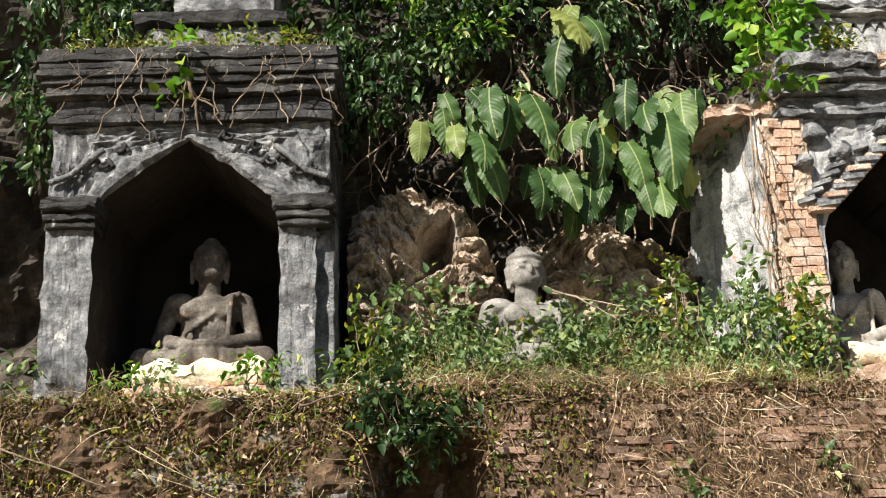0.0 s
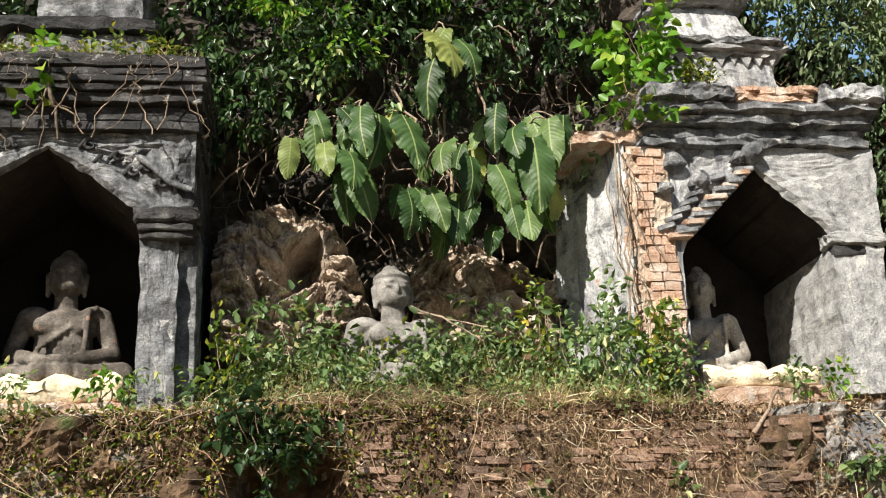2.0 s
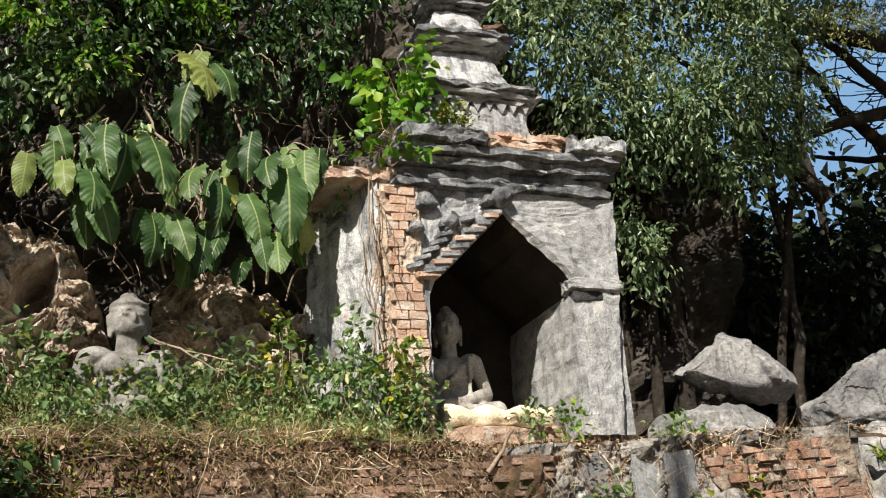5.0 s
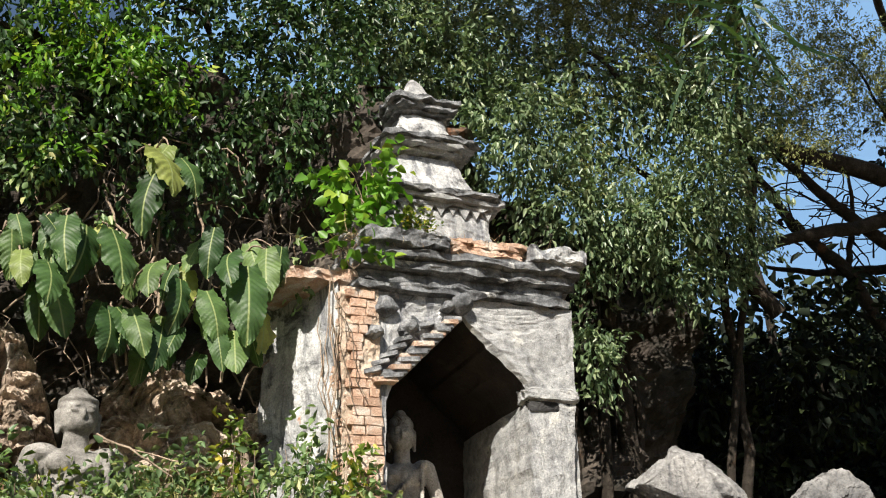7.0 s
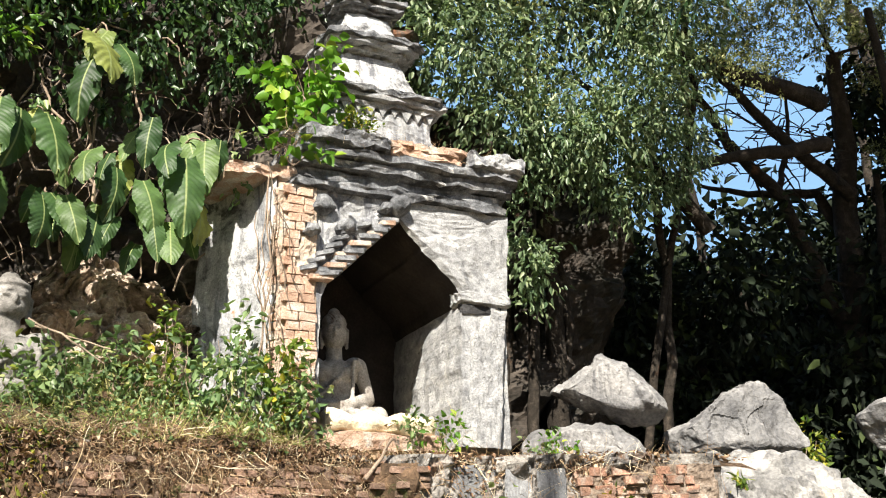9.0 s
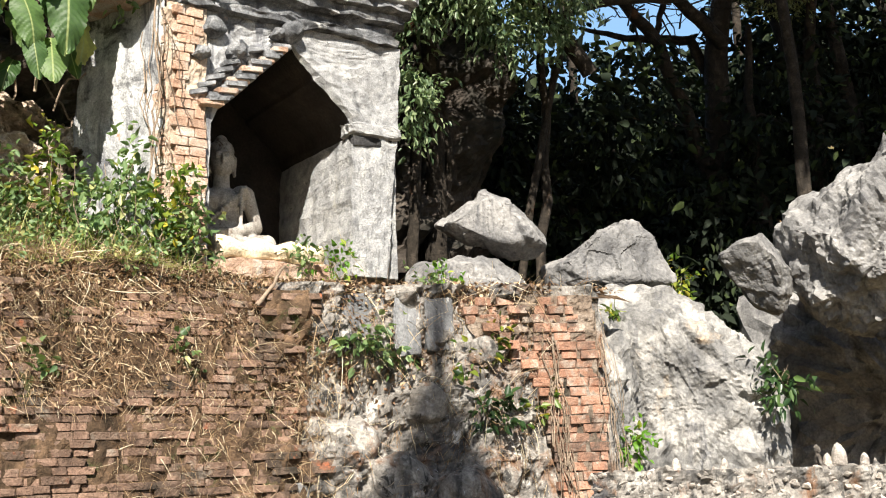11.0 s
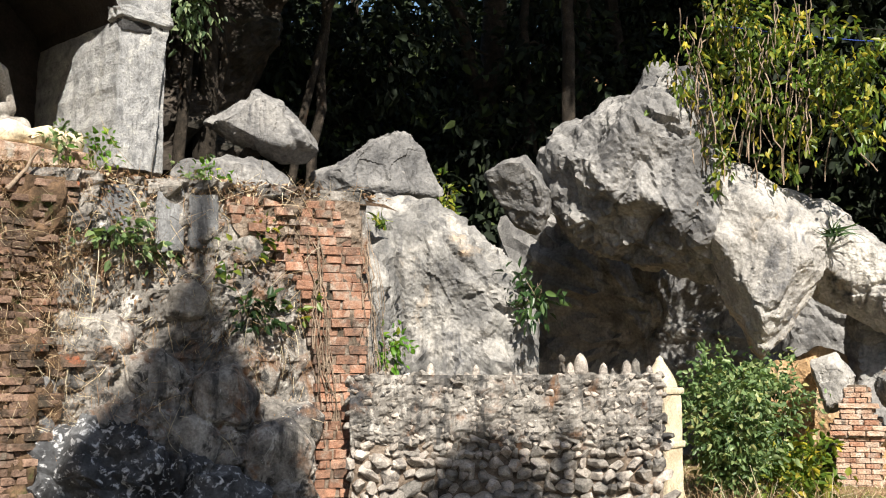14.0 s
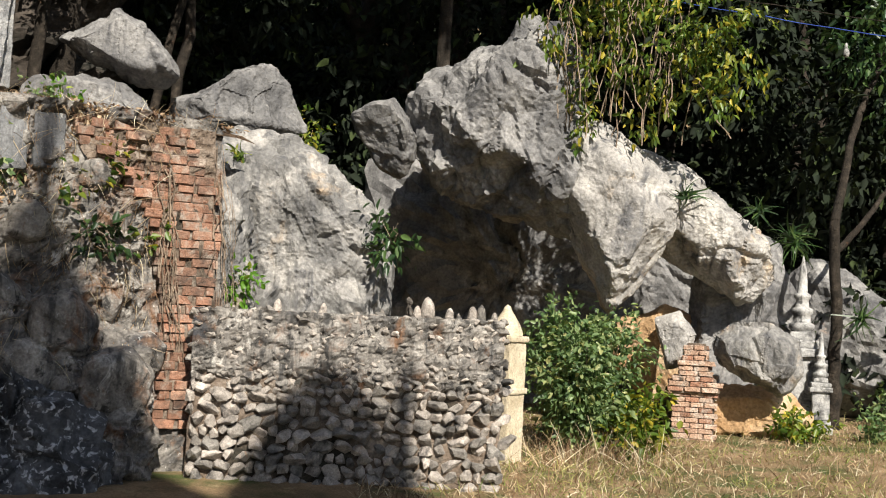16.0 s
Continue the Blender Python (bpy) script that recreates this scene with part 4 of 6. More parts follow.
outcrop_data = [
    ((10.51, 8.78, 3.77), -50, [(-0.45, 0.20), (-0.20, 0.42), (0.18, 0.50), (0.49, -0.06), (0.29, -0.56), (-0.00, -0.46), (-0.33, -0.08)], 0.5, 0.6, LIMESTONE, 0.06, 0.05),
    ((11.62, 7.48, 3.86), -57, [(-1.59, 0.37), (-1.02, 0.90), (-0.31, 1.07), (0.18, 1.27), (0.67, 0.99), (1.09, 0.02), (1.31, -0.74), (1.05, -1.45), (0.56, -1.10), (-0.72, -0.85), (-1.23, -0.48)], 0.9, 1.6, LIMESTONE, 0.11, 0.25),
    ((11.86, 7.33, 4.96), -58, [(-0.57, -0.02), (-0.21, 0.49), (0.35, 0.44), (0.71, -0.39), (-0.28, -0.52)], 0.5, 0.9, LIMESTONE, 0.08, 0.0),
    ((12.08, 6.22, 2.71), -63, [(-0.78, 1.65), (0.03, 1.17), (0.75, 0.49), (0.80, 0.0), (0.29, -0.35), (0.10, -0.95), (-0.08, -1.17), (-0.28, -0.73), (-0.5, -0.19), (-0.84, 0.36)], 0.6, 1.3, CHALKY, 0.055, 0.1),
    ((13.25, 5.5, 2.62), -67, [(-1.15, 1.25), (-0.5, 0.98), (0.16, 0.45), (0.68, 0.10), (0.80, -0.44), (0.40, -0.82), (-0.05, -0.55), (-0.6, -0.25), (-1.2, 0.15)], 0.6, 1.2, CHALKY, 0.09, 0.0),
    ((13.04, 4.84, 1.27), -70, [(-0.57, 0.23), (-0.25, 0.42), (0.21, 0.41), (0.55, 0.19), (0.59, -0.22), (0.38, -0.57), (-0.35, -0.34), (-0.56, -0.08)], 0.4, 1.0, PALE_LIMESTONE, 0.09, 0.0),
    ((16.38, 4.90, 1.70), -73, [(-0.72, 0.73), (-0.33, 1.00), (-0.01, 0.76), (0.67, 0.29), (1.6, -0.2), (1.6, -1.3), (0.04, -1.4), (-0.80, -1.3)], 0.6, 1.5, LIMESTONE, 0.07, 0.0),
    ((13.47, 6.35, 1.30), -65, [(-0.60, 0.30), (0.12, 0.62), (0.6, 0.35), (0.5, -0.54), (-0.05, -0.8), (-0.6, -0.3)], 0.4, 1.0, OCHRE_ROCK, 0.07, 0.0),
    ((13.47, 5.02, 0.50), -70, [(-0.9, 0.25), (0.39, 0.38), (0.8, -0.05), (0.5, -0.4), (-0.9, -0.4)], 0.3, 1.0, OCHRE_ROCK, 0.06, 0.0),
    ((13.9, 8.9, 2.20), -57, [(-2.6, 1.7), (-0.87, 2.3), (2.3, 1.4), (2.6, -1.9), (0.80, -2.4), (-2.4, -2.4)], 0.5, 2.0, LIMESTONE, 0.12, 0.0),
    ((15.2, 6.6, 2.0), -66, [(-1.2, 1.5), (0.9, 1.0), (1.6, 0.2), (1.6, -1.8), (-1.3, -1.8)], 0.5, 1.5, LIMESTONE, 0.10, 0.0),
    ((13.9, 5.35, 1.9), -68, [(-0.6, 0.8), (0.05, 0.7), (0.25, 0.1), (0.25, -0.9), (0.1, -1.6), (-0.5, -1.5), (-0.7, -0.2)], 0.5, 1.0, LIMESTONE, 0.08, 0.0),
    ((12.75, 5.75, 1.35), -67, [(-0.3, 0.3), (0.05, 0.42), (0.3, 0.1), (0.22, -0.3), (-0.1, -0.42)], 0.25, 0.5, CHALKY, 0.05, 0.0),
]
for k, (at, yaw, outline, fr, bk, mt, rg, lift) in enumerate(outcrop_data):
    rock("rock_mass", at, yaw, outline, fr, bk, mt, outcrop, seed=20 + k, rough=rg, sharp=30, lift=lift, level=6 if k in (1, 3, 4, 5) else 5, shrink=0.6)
crag = empty("cliff_crag")
tagged(crag, "brown crumbling limestone crag pitted with hollows", "rock")


def crag_face(x0, x1, z0, z1, y0, y1, edge, seed):
    """A broken rock face with ledges, hollows and loose blocks; edge(s) gives its top."""
    def at(s, f):
        x = x0 + (x1 - x0) * s
        z = z0 + (z1 - z0) * edge(s) * f
        q = Vector((x, seed, z)) + noise.noise_vector(Vector((x * 2.2, seed, z * 2.2))) * 0.16
        near, _ = noise.voronoi(Vector((q.x * 2.6, seed, q.z * 3.4)))
        small, _ = noise.voronoi(Vector((q.x * 7.0, seed, q.z * 8.5)))
        hole = max(0.0, noise.noise(Vector((q.x * 2.3 + 4, seed, q.z * 2.6))) - 0.10)
        d = 0.12 * noise.noise(q * 1.4) + 0.55 * min(0.3, near[1] - near[0]) + 0.2 * min(0.3, small[1] - small[0]) + 0.25 * noise.cell(Vector((q.x * 2.6, seed, q.z * 3.0))) * 0.4 + 0.07 * fbm(q.x, seed, q.z, 9.0) - 1.1 * hole
        side = 0.15 * (1 - smooth(0, 0.1, s)) + 0.4 * smooth(0.86, 1, s)
        return (x, y0 + (y1 - y0) * smooth(0, 0.6, s) + 0.30 * f * f + 0.55 * smooth(0.8, 1.0, f) + side - d, z)
    face = sheet("rock_mass", list(np.linspace(0, 1, 180)), list(np.linspace(0, 1, 170)), at, BROWN_ROCK, crag, False)
    return face


crag_face(-0.62, 1.05, 3.4, 5.75, 9.32, 9.95, lambda s: 0.82 + 0.18 * math.sin(s * 3.0) - 0.42 * smooth(0.62, 1.0, s), 3.0)
crag_face(1.25, 2.95, 3.6, 5.5, 10.15, 10.0, lambda s: 0.86 + 0.12 * math.sin(s * 5.0), 8.0)


# ---- rubble wall ----
rubble = empty("rubble_wall")
tagged(rubble, "loose drystone wall of pale angular limestone rubble", "wall", kind="structure")
RA, RB = Vector((6.42, 7.3, 0)), Vector((8.24, 5.17, 0))
along = (RB - RA).normalized()
outward = Vector((along.y, -along.x, 0))
if outward.dot(Vector((0, 0, 0)) - RA) < 0:
    outward = -outward
run = (RB - RA).length
core = bmesh.new()
box_mesh(core, (0, -0.3, -0.2), (run - 0.1, -0.035, 1.46), 0.04)
for v in core.verts:
    v.co = RA + along * v.co.x + outward * v.co.y + Vector((0, 0, v.co.z))
part("core", core, MORTAR, rubble)


def stone_mesh(seed):
    rng = np.random.default_rng(seed)
    bm = bmesh.new()
    p = unit(rng.normal(size=(22, 3)))
    p = p / np.abs(p).max(1, keepdims=True) ** 0.6 * rng.uniform(0.8, 1.0, (22, 1))
    for c in p:
        bm.verts.new(c * 0.48)
    bmesh.ops.convex_hull(bm, input=bm.verts)
    for v in [v for v in bm.verts if not v.link_faces]:
        bm.verts.remove(v)
    me = bpy.data.meshes.new("stone")
    bm.to_mesh(me)
    bm.free()
    me.materials.append(RUBBLE)
    return me


STONES = [stone_mesh(s) for s in range(12)]
rng = random.Random(5)
z, top_v, top_f = -0.12, [], []
while z < 1.5:
    upper = smooth(0.55, 1.0, z)
    h = 0.115 - 0.05 * upper
    u = rng.uniform(-0.05, 0.05)
    while u < run - 0.12:
        w = h * rng.choice((0.75, 0.95, 1.15, 1.4, 1.75))
        me = STONES[rng.randrange(12)]
        deep = rng.uniform(-0.075, 0.0) * (1 - 0.55 * upper) - 0.035 * upper
        at = RA + along * (u + w / 2) + outward * deep + Vector((0, 0, z + h / 2 + rng.uniform(-0.02, 0.02)))
        m = Matrix.Translation(at) @ Matrix.Rotation(math.atan2(along.y, along.x), 4, "Z") @ Euler((rng.uniform(-0.5, 0.5), rng.uniform(-0.6, 0.6), rng.uniform(-0.5, 0.5))).to_matrix().to_4x4() @ Matrix.Diagonal((w * 1.15, 0.2, h * rng.uniform(0.9, 1.35), 1))
        if z < 0.8:
            ob = new("stone", me)
            ob.parent = rubble
            ob.matrix_local = m
        else:
            b = len(top_v)
            top_v += [m @ v.co for v in me.vertices]
            top_f += [tuple(i + b for i in p.vertices) for p in me.polygons]
        u += w * 0.95
    z += h * 0.88
# rough lime packing between the small upper stones
packing = sheet("packing", list(np.linspace(0, run - 0.1, 90)), list(np.linspace(0.72, 1.5, 36)),
                lambda u, z: tuple(RA + along * u + outward * (-0.075 + 0.095 * smooth(0.72, 1.05, z) + 0.05 * fbm(u, 3, z, 7.0)) + Vector((0, 0, z))), WALL_FACE, rubble, False)
tagged(packing, "crumbling grey lime packing")
tagged(mesh_object("upper_stones", top_v, top_f, RUBBLE_REST, rubble), "small pale stones of the upper courses", kind="stuff")


# ---- trees ----
def tree(name, stems, clumps, leaves, length, material, label, seed=0, droop=0.5, slim=0.45, bark=None, group="", shell=0.5):
    """stems: (list of points, radius at the foot, radius at the tip)."""
    ob = empty(name)
    tagged(ob, label, "tree", group)
    g = np.random.default_rng(seed)
    tubes = []
    for pts, r0, r1 in stems:
        pts = np.array(pts, dtype=float)
        path = np.concatenate([wander(a, b, 9, 0.012 * np.linalg.norm(b - a), g)[: 9 if k == len(pts) - 2 else 8] for k, (a, b) in enumerate(zip(pts, pts[1:]))])
        tubes.append(tube_arrays(path, np.linspace(r0, r1, len(path)), 8))
    nodes_at = np.concatenate([t[0].reshape(-1, 8, 3).mean(1)[3:] for t in tubes])
    for c in clumps:
        first = nodes_at[np.argmin(((nodes_at - np.array(c[:3])) ** 2).sum(1))]
        tubes.append(tube_arrays(wander(first, np.array(c[:3]), 9, 0.06, g), np.linspace(0.035, 0.01, 9), 5))
    quads("trunk", *joined(tubes), bark or BARK, ob)
    crown("crown", clumps, leaves, length, material, ob, seed, droop, slim, shell=shell)
    return ob


def arc(r, yaw, z):
    return (r * math.sin(radians(-yaw)), r * math.cos(radians(-yaw)), z)


tree("drooping_tree", [([(8.3, 12.6, 2.9), (8.2, 12.2, 5.5), (7.6, 11.4, 8.0)], 0.2, 0.08), ([(9.9, 12.2, 2.2), (9.9, 11.8, 6.4), (9.4, 11.3, 8.6)], 0.09, 0.05), ([(9.2, 12.4, 2.3), (9.9, 11.6, 7.0), (10.0, 10.8, 9.2)], 0.07, 0.04)],
     [(7.0, 10.8, 7.9, 1.0, 0.7, 0.9), (6.3, 10.7, 8.8, 1.0, 0.7, 0.8), (7.9, 10.5, 7.9, 0.9, 0.7, 0.8), (8.6, 10.1, 8.3, 0.9, 0.7, 0.8), (7.25, 11.3, 6.6, 0.28, 0.4, 0.5), (7.35, 11.3, 6.05, 0.22, 0.3, 0.45), (7.4, 11.0, 9.8, 1.5, 0.9, 0.8),
      (8.9, 10.3, 9.6, 1.2, 0.9, 0.8), (6.0, 11.3, 10.2, 1.1, 0.8, 0.9), (8.3, 10.7, 7.3, 0.5, 0.4, 0.5), (8.9, 10.9, 7.3, 0.5, 0.4, 0.4), (9.3, 10.8, 7.9, 0.6, 0.5, 0.5)], 20000, 0.105, GREY_GREEN, "tall tree with drooping glossy grey-green foliage", 3, 0.7, 0.4, group="trees")
tree("cliff_tree", [([(-1.5, 11.6, 8.6), (-1.4, 11.2, 9.6)], 0.12, 0.06)], [(-2.6, 10.6, 9.6, 1.1, 0.7, 1.0), (-1.2, 10.3, 9.3, 1.2, 0.7, 1.0), (0.1, 10.3, 9.7, 1.0, 0.7, 0.9), (-2.8, 10.4, 8.3, 0.9, 0.5, 0.7), (-0.6, 10.4, 10.6, 1.6, 0.9, 0.8)],
     9000, 0.10, DEEP_GREEN, "dense dark green tree rooted on the cliff top", 4, group="trees")
tree("cliff_tree", [([(2.5, 11.8, 8.6), (2.4, 11.3, 9.8)], 0.12, 0.06)], [(1.6, 10.6, 9.9, 1.1, 0.7, 0.9), (3.0, 10.7, 9.9, 1.1, 0.7, 0.8), (2.2, 10.8, 11.0, 1.8, 0.9, 0.8), (0.9, 10.2, 9.0, 0.7, 0.5, 0.7), (3.9, 11.0, 10.6, 1.2, 0.8, 0.9), (2.4, 10.5, 9.1, 0.9, 0.5, 0.5)],
     9000, 0.10, DEEP_GREEN, "dense dark green tree rooted on the cliff top", 5, group="trees")
tree("cliff_tree", [([(4.9, 12.2, 8.0), (4.8, 11.6, 9.6)], 0.12, 0.06)], [(4.6, 11.2, 10.3, 1.1, 0.8, 0.7), (5.5, 11.4, 9.9, 0.9, 0.7, 0.7), (5.0, 11.2, 11.4, 1.7, 0.9, 0.8), (5.6, 11.5, 8.8, 0.6, 0.5, 0.6)],
     7000, 0.10, GREY_GREEN, "dark green tree rooted behind the spire", 6, group="trees")
tree("bright_shrub", [([(1.2, 10.5, 7.5), (1.1, 10.0, 8.3)], 0.04, 0.02)], [(1.15, 9.8, 8.5, 0.5, 0.4, 0.38), (1.65, 9.9, 8.2, 0.35, 0.3, 0.3), (0.6, 9.8, 8.9, 0.5, 0.3, 0.35), (0.35, 9.7, 8.2, 0.4, 0.25, 0.3), (-0.1, 9.7, 7.7, 0.3, 0.2, 0.25), (0.55, 9.7, 7.3, 0.25, 0.2, 0.2)], 1900, 0.10, BRIGHT_GREEN, "bright green leafy shrub hanging off the cliff", 7, group="shrubs")
acacia_stems = [([(15.3, 13.9, 0.8), (14.8, 13.3, 5.6), (14.4, 12.3, 9.0), (13.8, 11.6, 10.9)], 0.34, 0.12),
                ([(14.75, 13.0, 6.3), (13.07, 12.5, 8.5), (12.2, 12.67, 9.34), (11.7, 12.66, 10.1), (11.1, 12.4, 11.2)], 0.14, 0.04),
                ([(14.4, 12.2, 8.6), (12.74, 12.2, 9.56), (11.9, 12.3, 10.36), (10.7, 12.5, 11.5)], 0.13, 0.03), ([(14.7, 12.8, 8.2), (14.2, 12.8, 8.85), (13.2, 13.4, 8.9), (12.5, 13.9, 9.15)], 0.12, 0.03),
                ([(16.8, 13.0, 1.2), (16.2, 12.0, 6.0), (15.2, 10.9, 9.5)], 0.2, 0.08), ([(13.0, 12.5, 8.55), (13.3, 12.4, 9.6), (13.2, 12.2, 10.6)], 0.06, 0.02), ([(12.2, 12.6, 9.4), (12.6, 12.6, 9.0), (12.9, 12.7, 8.3)], 0.04, 0.015)]
acacia = tree("feathery_tree", acacia_stems, [(11.0, 12.2, 10.6, 1.2, 0.9, 0.5), (12.3, 12.2, 11.3, 1.3, 0.9, 0.5), (13.6, 11.6, 11.6, 1.4, 0.9, 0.6), (10.5, 12.3, 9.6, 0.8, 0.7, 0.4), (11.2, 12.4, 9.0, 0.6, 0.5, 0.35), (14.6, 10.9, 10.3, 0.9, 0.7, 0.35), (14.9, 11.2, 9.2, 0.7, 0.7, 0.3),
      (13.0, 11.8, 12.4, 1.8, 0.9, 0.5), (10.3, 11.8, 11.8, 1.0, 0.8, 0.5), (9.6, 11.4, 10.9, 0.9, 0.7, 0.5), (9.0, 11.0, 11.6, 1.0, 0.7, 0.5), (14.2, 10.6, 11.2, 0.9, 0.7, 0.5), (12.4, 12.0, 10.5, 0.7, 0.6, 0.3)] + [(*arc(r, yw, zz), 1.2, 0.9, 0.6) for r, yw, zz in ((15.5, -21, 12.6), (15.5, -25, 13.2), (15, -29, 12.8), (15.5, -33, 13.3), (15, -37, 12.7), (15, -41, 12.4), (14.5, -27, 11.6), (14.5, -32, 11.5), (15, -24, 11.4), (15, -36, 11.4))], 62000, 0.07, OLIVE, "spreading feathery tree with dark crooked limbs", 8, 0.2, 0.32, group="trees", shell=0.6)
g = np.random.default_rng(31)
twigs = []
for k in range(90):
    a = np.array((g.uniform(11.2, 14.8), g.uniform(12, 13.4), g.uniform(8.6, 10.8)))
    twigs.append(tube_arrays(wander(a, a + g.normal(size=3) * np.array((0.8, 0.4, 0.5)), 7, 0.05, g), np.linspace(0.018, 0.005, 7), 4))
tagged(quads("twig_tangle", *joined(twigs), BARK, acacia), kind="stuff")
fh = random.Random(14)
fronds = []
for yaw in np.linspace(-31.5, -49.5, 18):
    for up in (27.5, 30.5, 33.0, 35.0, 37.0, 39.0, 41.0):
        if -43.5 < yaw < -37.5 and up < 31.5 or fh.random() < 0.14:
            continue
        r = fh.uniform(12.6, 14.5)
        fronds.append((*arc(r, yaw + fh.uniform(-0.9, 0.9), 1.8 + r * math.tan(radians(up + fh.uniform(-1.2, 1.2)))), 0.55, 0.45, 0.17))
crown("fronds", fronds, 36000, 0.05, OLIVE, acacia, 81, 0.15, 0.3, per=12, shell=0.6, twig=4.0)
limb_lines = (((16.4, -49.0, 24.5), (15.2, -44.5, 27.0), (14.4, -40.5, 28.6), (13.6, -37.0, 31.0), (13.0, -34.0, 34.0)),
              ((16.4, -49.0, 22.5), (15.4, -44.5, 22.6), (14.8, -41.0, 22.0), (14.4, -38.0, 21.6)),
              ((14.9, -42.5, 19.0), (14.4, -39.6, 23.0), (14.0, -37.2, 26.6), (13.8, -36.0, 28.0)))
for line, w0 in zip(limb_lines, (0.15, 0.12, 0.12)):
    pts = [arc(r, yw, 1.8 + r * math.tan(radians(up))) for r, yw, up in line]
    path = np.concatenate([wander(a, b, 7, 0.02, g)[: 7 if k == len(pts) - 2 else 6] for k, (a, b) in enumerate(zip(pts, pts[1:]))])
    quads("limb", *tube_arrays(path, np.linspace(w0, 0.02, len(path)), 8), BARK, acacia)
n = 110
s = np.array((7.75, 8.35, 9.2)) + g.normal(size=(n, 3)) * np.array((0.32, 0.3, 0.3))
v, q = ribbons(s, g.normal(size=(n, 3)) + np.array((-0.4, -0.2, 0.5)), g.uniform(0.5, 1.0, n), 0.06, g, 1.2, 6)
ep = quads("strap_leaf_epiphyte", v, q, DEEP_GREEN)
tagged(ep, "strap-leaved epiphyte hanging among the branches", "plant")

# forest behind: rows of dark trees on the rising ground
g = np.random.default_rng(12)
for k in range(26):
    yaw = -26 - 56 * (k + 0.5) / 26 + g.uniform(-1, 1)
    r = g.uniform(18.5, 24)
    x, y, _ = arc(r, yaw, 0)
    z = ground_z(x, y)
    top = 1.0 + (0.40 if yaw > -36 else 0.355) * r if -50 < yaw < -32 else g.uniform(9, 12)
    cl = [(x + g.normal() * 1.1, y + g.normal() * 0.9, z + (top - z) * f, g.uniform(1.0, 1.6), 1.0, g.uniform(0.8, 1.2)) for f in (0.03, 0.16, 0.32, 0.5, 0.7, 0.9)]
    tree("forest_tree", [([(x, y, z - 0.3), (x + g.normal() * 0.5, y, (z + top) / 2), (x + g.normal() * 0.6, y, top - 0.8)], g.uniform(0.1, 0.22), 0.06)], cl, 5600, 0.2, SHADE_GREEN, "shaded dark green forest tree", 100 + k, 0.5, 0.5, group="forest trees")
# tall unseen crowns added overhead, to close the canopy and darken the wood
for k in range(6):
    yaw = -27 - 54 * (k + 0.5) / 6
    x, y, _ = arc(10.4 + (k % 3) * 0.5, yaw, 0)
    bx, by, _ = arc(25.5, yaw - 1.5, 0)
    cl = [(x + dx, y + dy, 13.8 + dz, 1.9, 1.7, 0.6) for dx, dy, dz in ((0, 0, 0.2), (0.9, 0.5, 0.6), (-0.7, 0.6, 0.5), (0.8, 1.3, 0.2), (1.7, 1.7, 0.6))]
    tree("shade_canopy_tree", [([(bx, by, ground_z(bx, by) - 0.3), (bx, by, 6.0), (bx * 0.96, by * 0.96, 15.5), (bx * 0.6, by * 0.6, 17.0), (bx * 0.45, by * 0.45, 14.6)], 0.13, 0.06)], cl, 7800, 0.32, SHADE_GREEN, "tall tree added with an unseen crown to shade the wood", 200 + k, group="forest trees")
for k, (yaw, r) in enumerate(((-29.5, 15.0), (-31.5, 14.2), (-53.5, 17.5))):
    x, y, _ = arc(r, yaw, 0)
    v, q = tube_arrays(wander((x, y, ground_z(x, y) - 0.2), (x + (0.6 if k % 2 else -0.7), y, 9.5 if k < 2 else 11), 14, 0.06, g), np.linspace(0.16 if k > 1 else 0.09, 0.07, 14), 8)
    tagged(quads("bare_trunk", v, q, BARK), "slender bare trunk in the shade", "tree trunk", "bare trunks")
tree("slim_tree", [([(14.95, 4.45, 0.2), (15.0, 4.46, 1.7), (14.9, 4.5, 3.0), (15.3, 4.45, 4.1), (15.9, 4.2, 5.4)], 0.09, 0.04), ([(14.9, 4.5, 2.6), (15.4, 4.1, 3.3), (16.0, 3.8, 4.2)], 0.05, 0.02)],
     [(16.0, 4.1, 5.8, 0.9, 0.8, 0.6), (16.3, 3.6, 4.6, 0.6, 0.6, 0.4)], 1600, 0.14, DEEP_GREEN, "slim crooked tree with mottled grey bark", 9, group="trees")


for k, (y0, y1, r) in enumerate(((-55.4, -51.2, 0.2), (-56.6, -54.6, 0.15))):
    rr = 19.5 + 0.4 * k
    a, b = arc(rr, y0, 0), arc(rr, y1, 12.5)
    v, q = tube_arrays(wander((a[0], a[1], ground_z(a[0], a[1]) - 0.2), b, 16, 0.05, g), np.linspace(r * 1.2, r * 0.6, 16), 8)
    tagged(quads("leaning_trunk", v, q, BARK), "leaning dark trunk behind the limestone outcrop", "tree trunk", "leaning trunks")
# far woods, one dark mass of leaves on the slope
cl = []
for k in range(40):
    x, y, _ = arc(g.uniform(24.5, 28), -24 - 62 * k / 39, 0)
    z = ground_z(x, y)
    cl += [(x, y, z + 0.8, 1.6, 1.2, 1.2), (x, y, z + 2.4 + (1.5 if not -50 < -24 - 62 * k / 39 < -32 else 0), 1.6, 1.2, 1.3)]
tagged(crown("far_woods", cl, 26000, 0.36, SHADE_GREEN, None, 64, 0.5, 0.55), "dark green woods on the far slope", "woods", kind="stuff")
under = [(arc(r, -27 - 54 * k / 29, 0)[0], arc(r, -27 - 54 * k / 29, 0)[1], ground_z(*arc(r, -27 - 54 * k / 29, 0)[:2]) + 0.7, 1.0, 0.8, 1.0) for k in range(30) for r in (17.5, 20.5)]
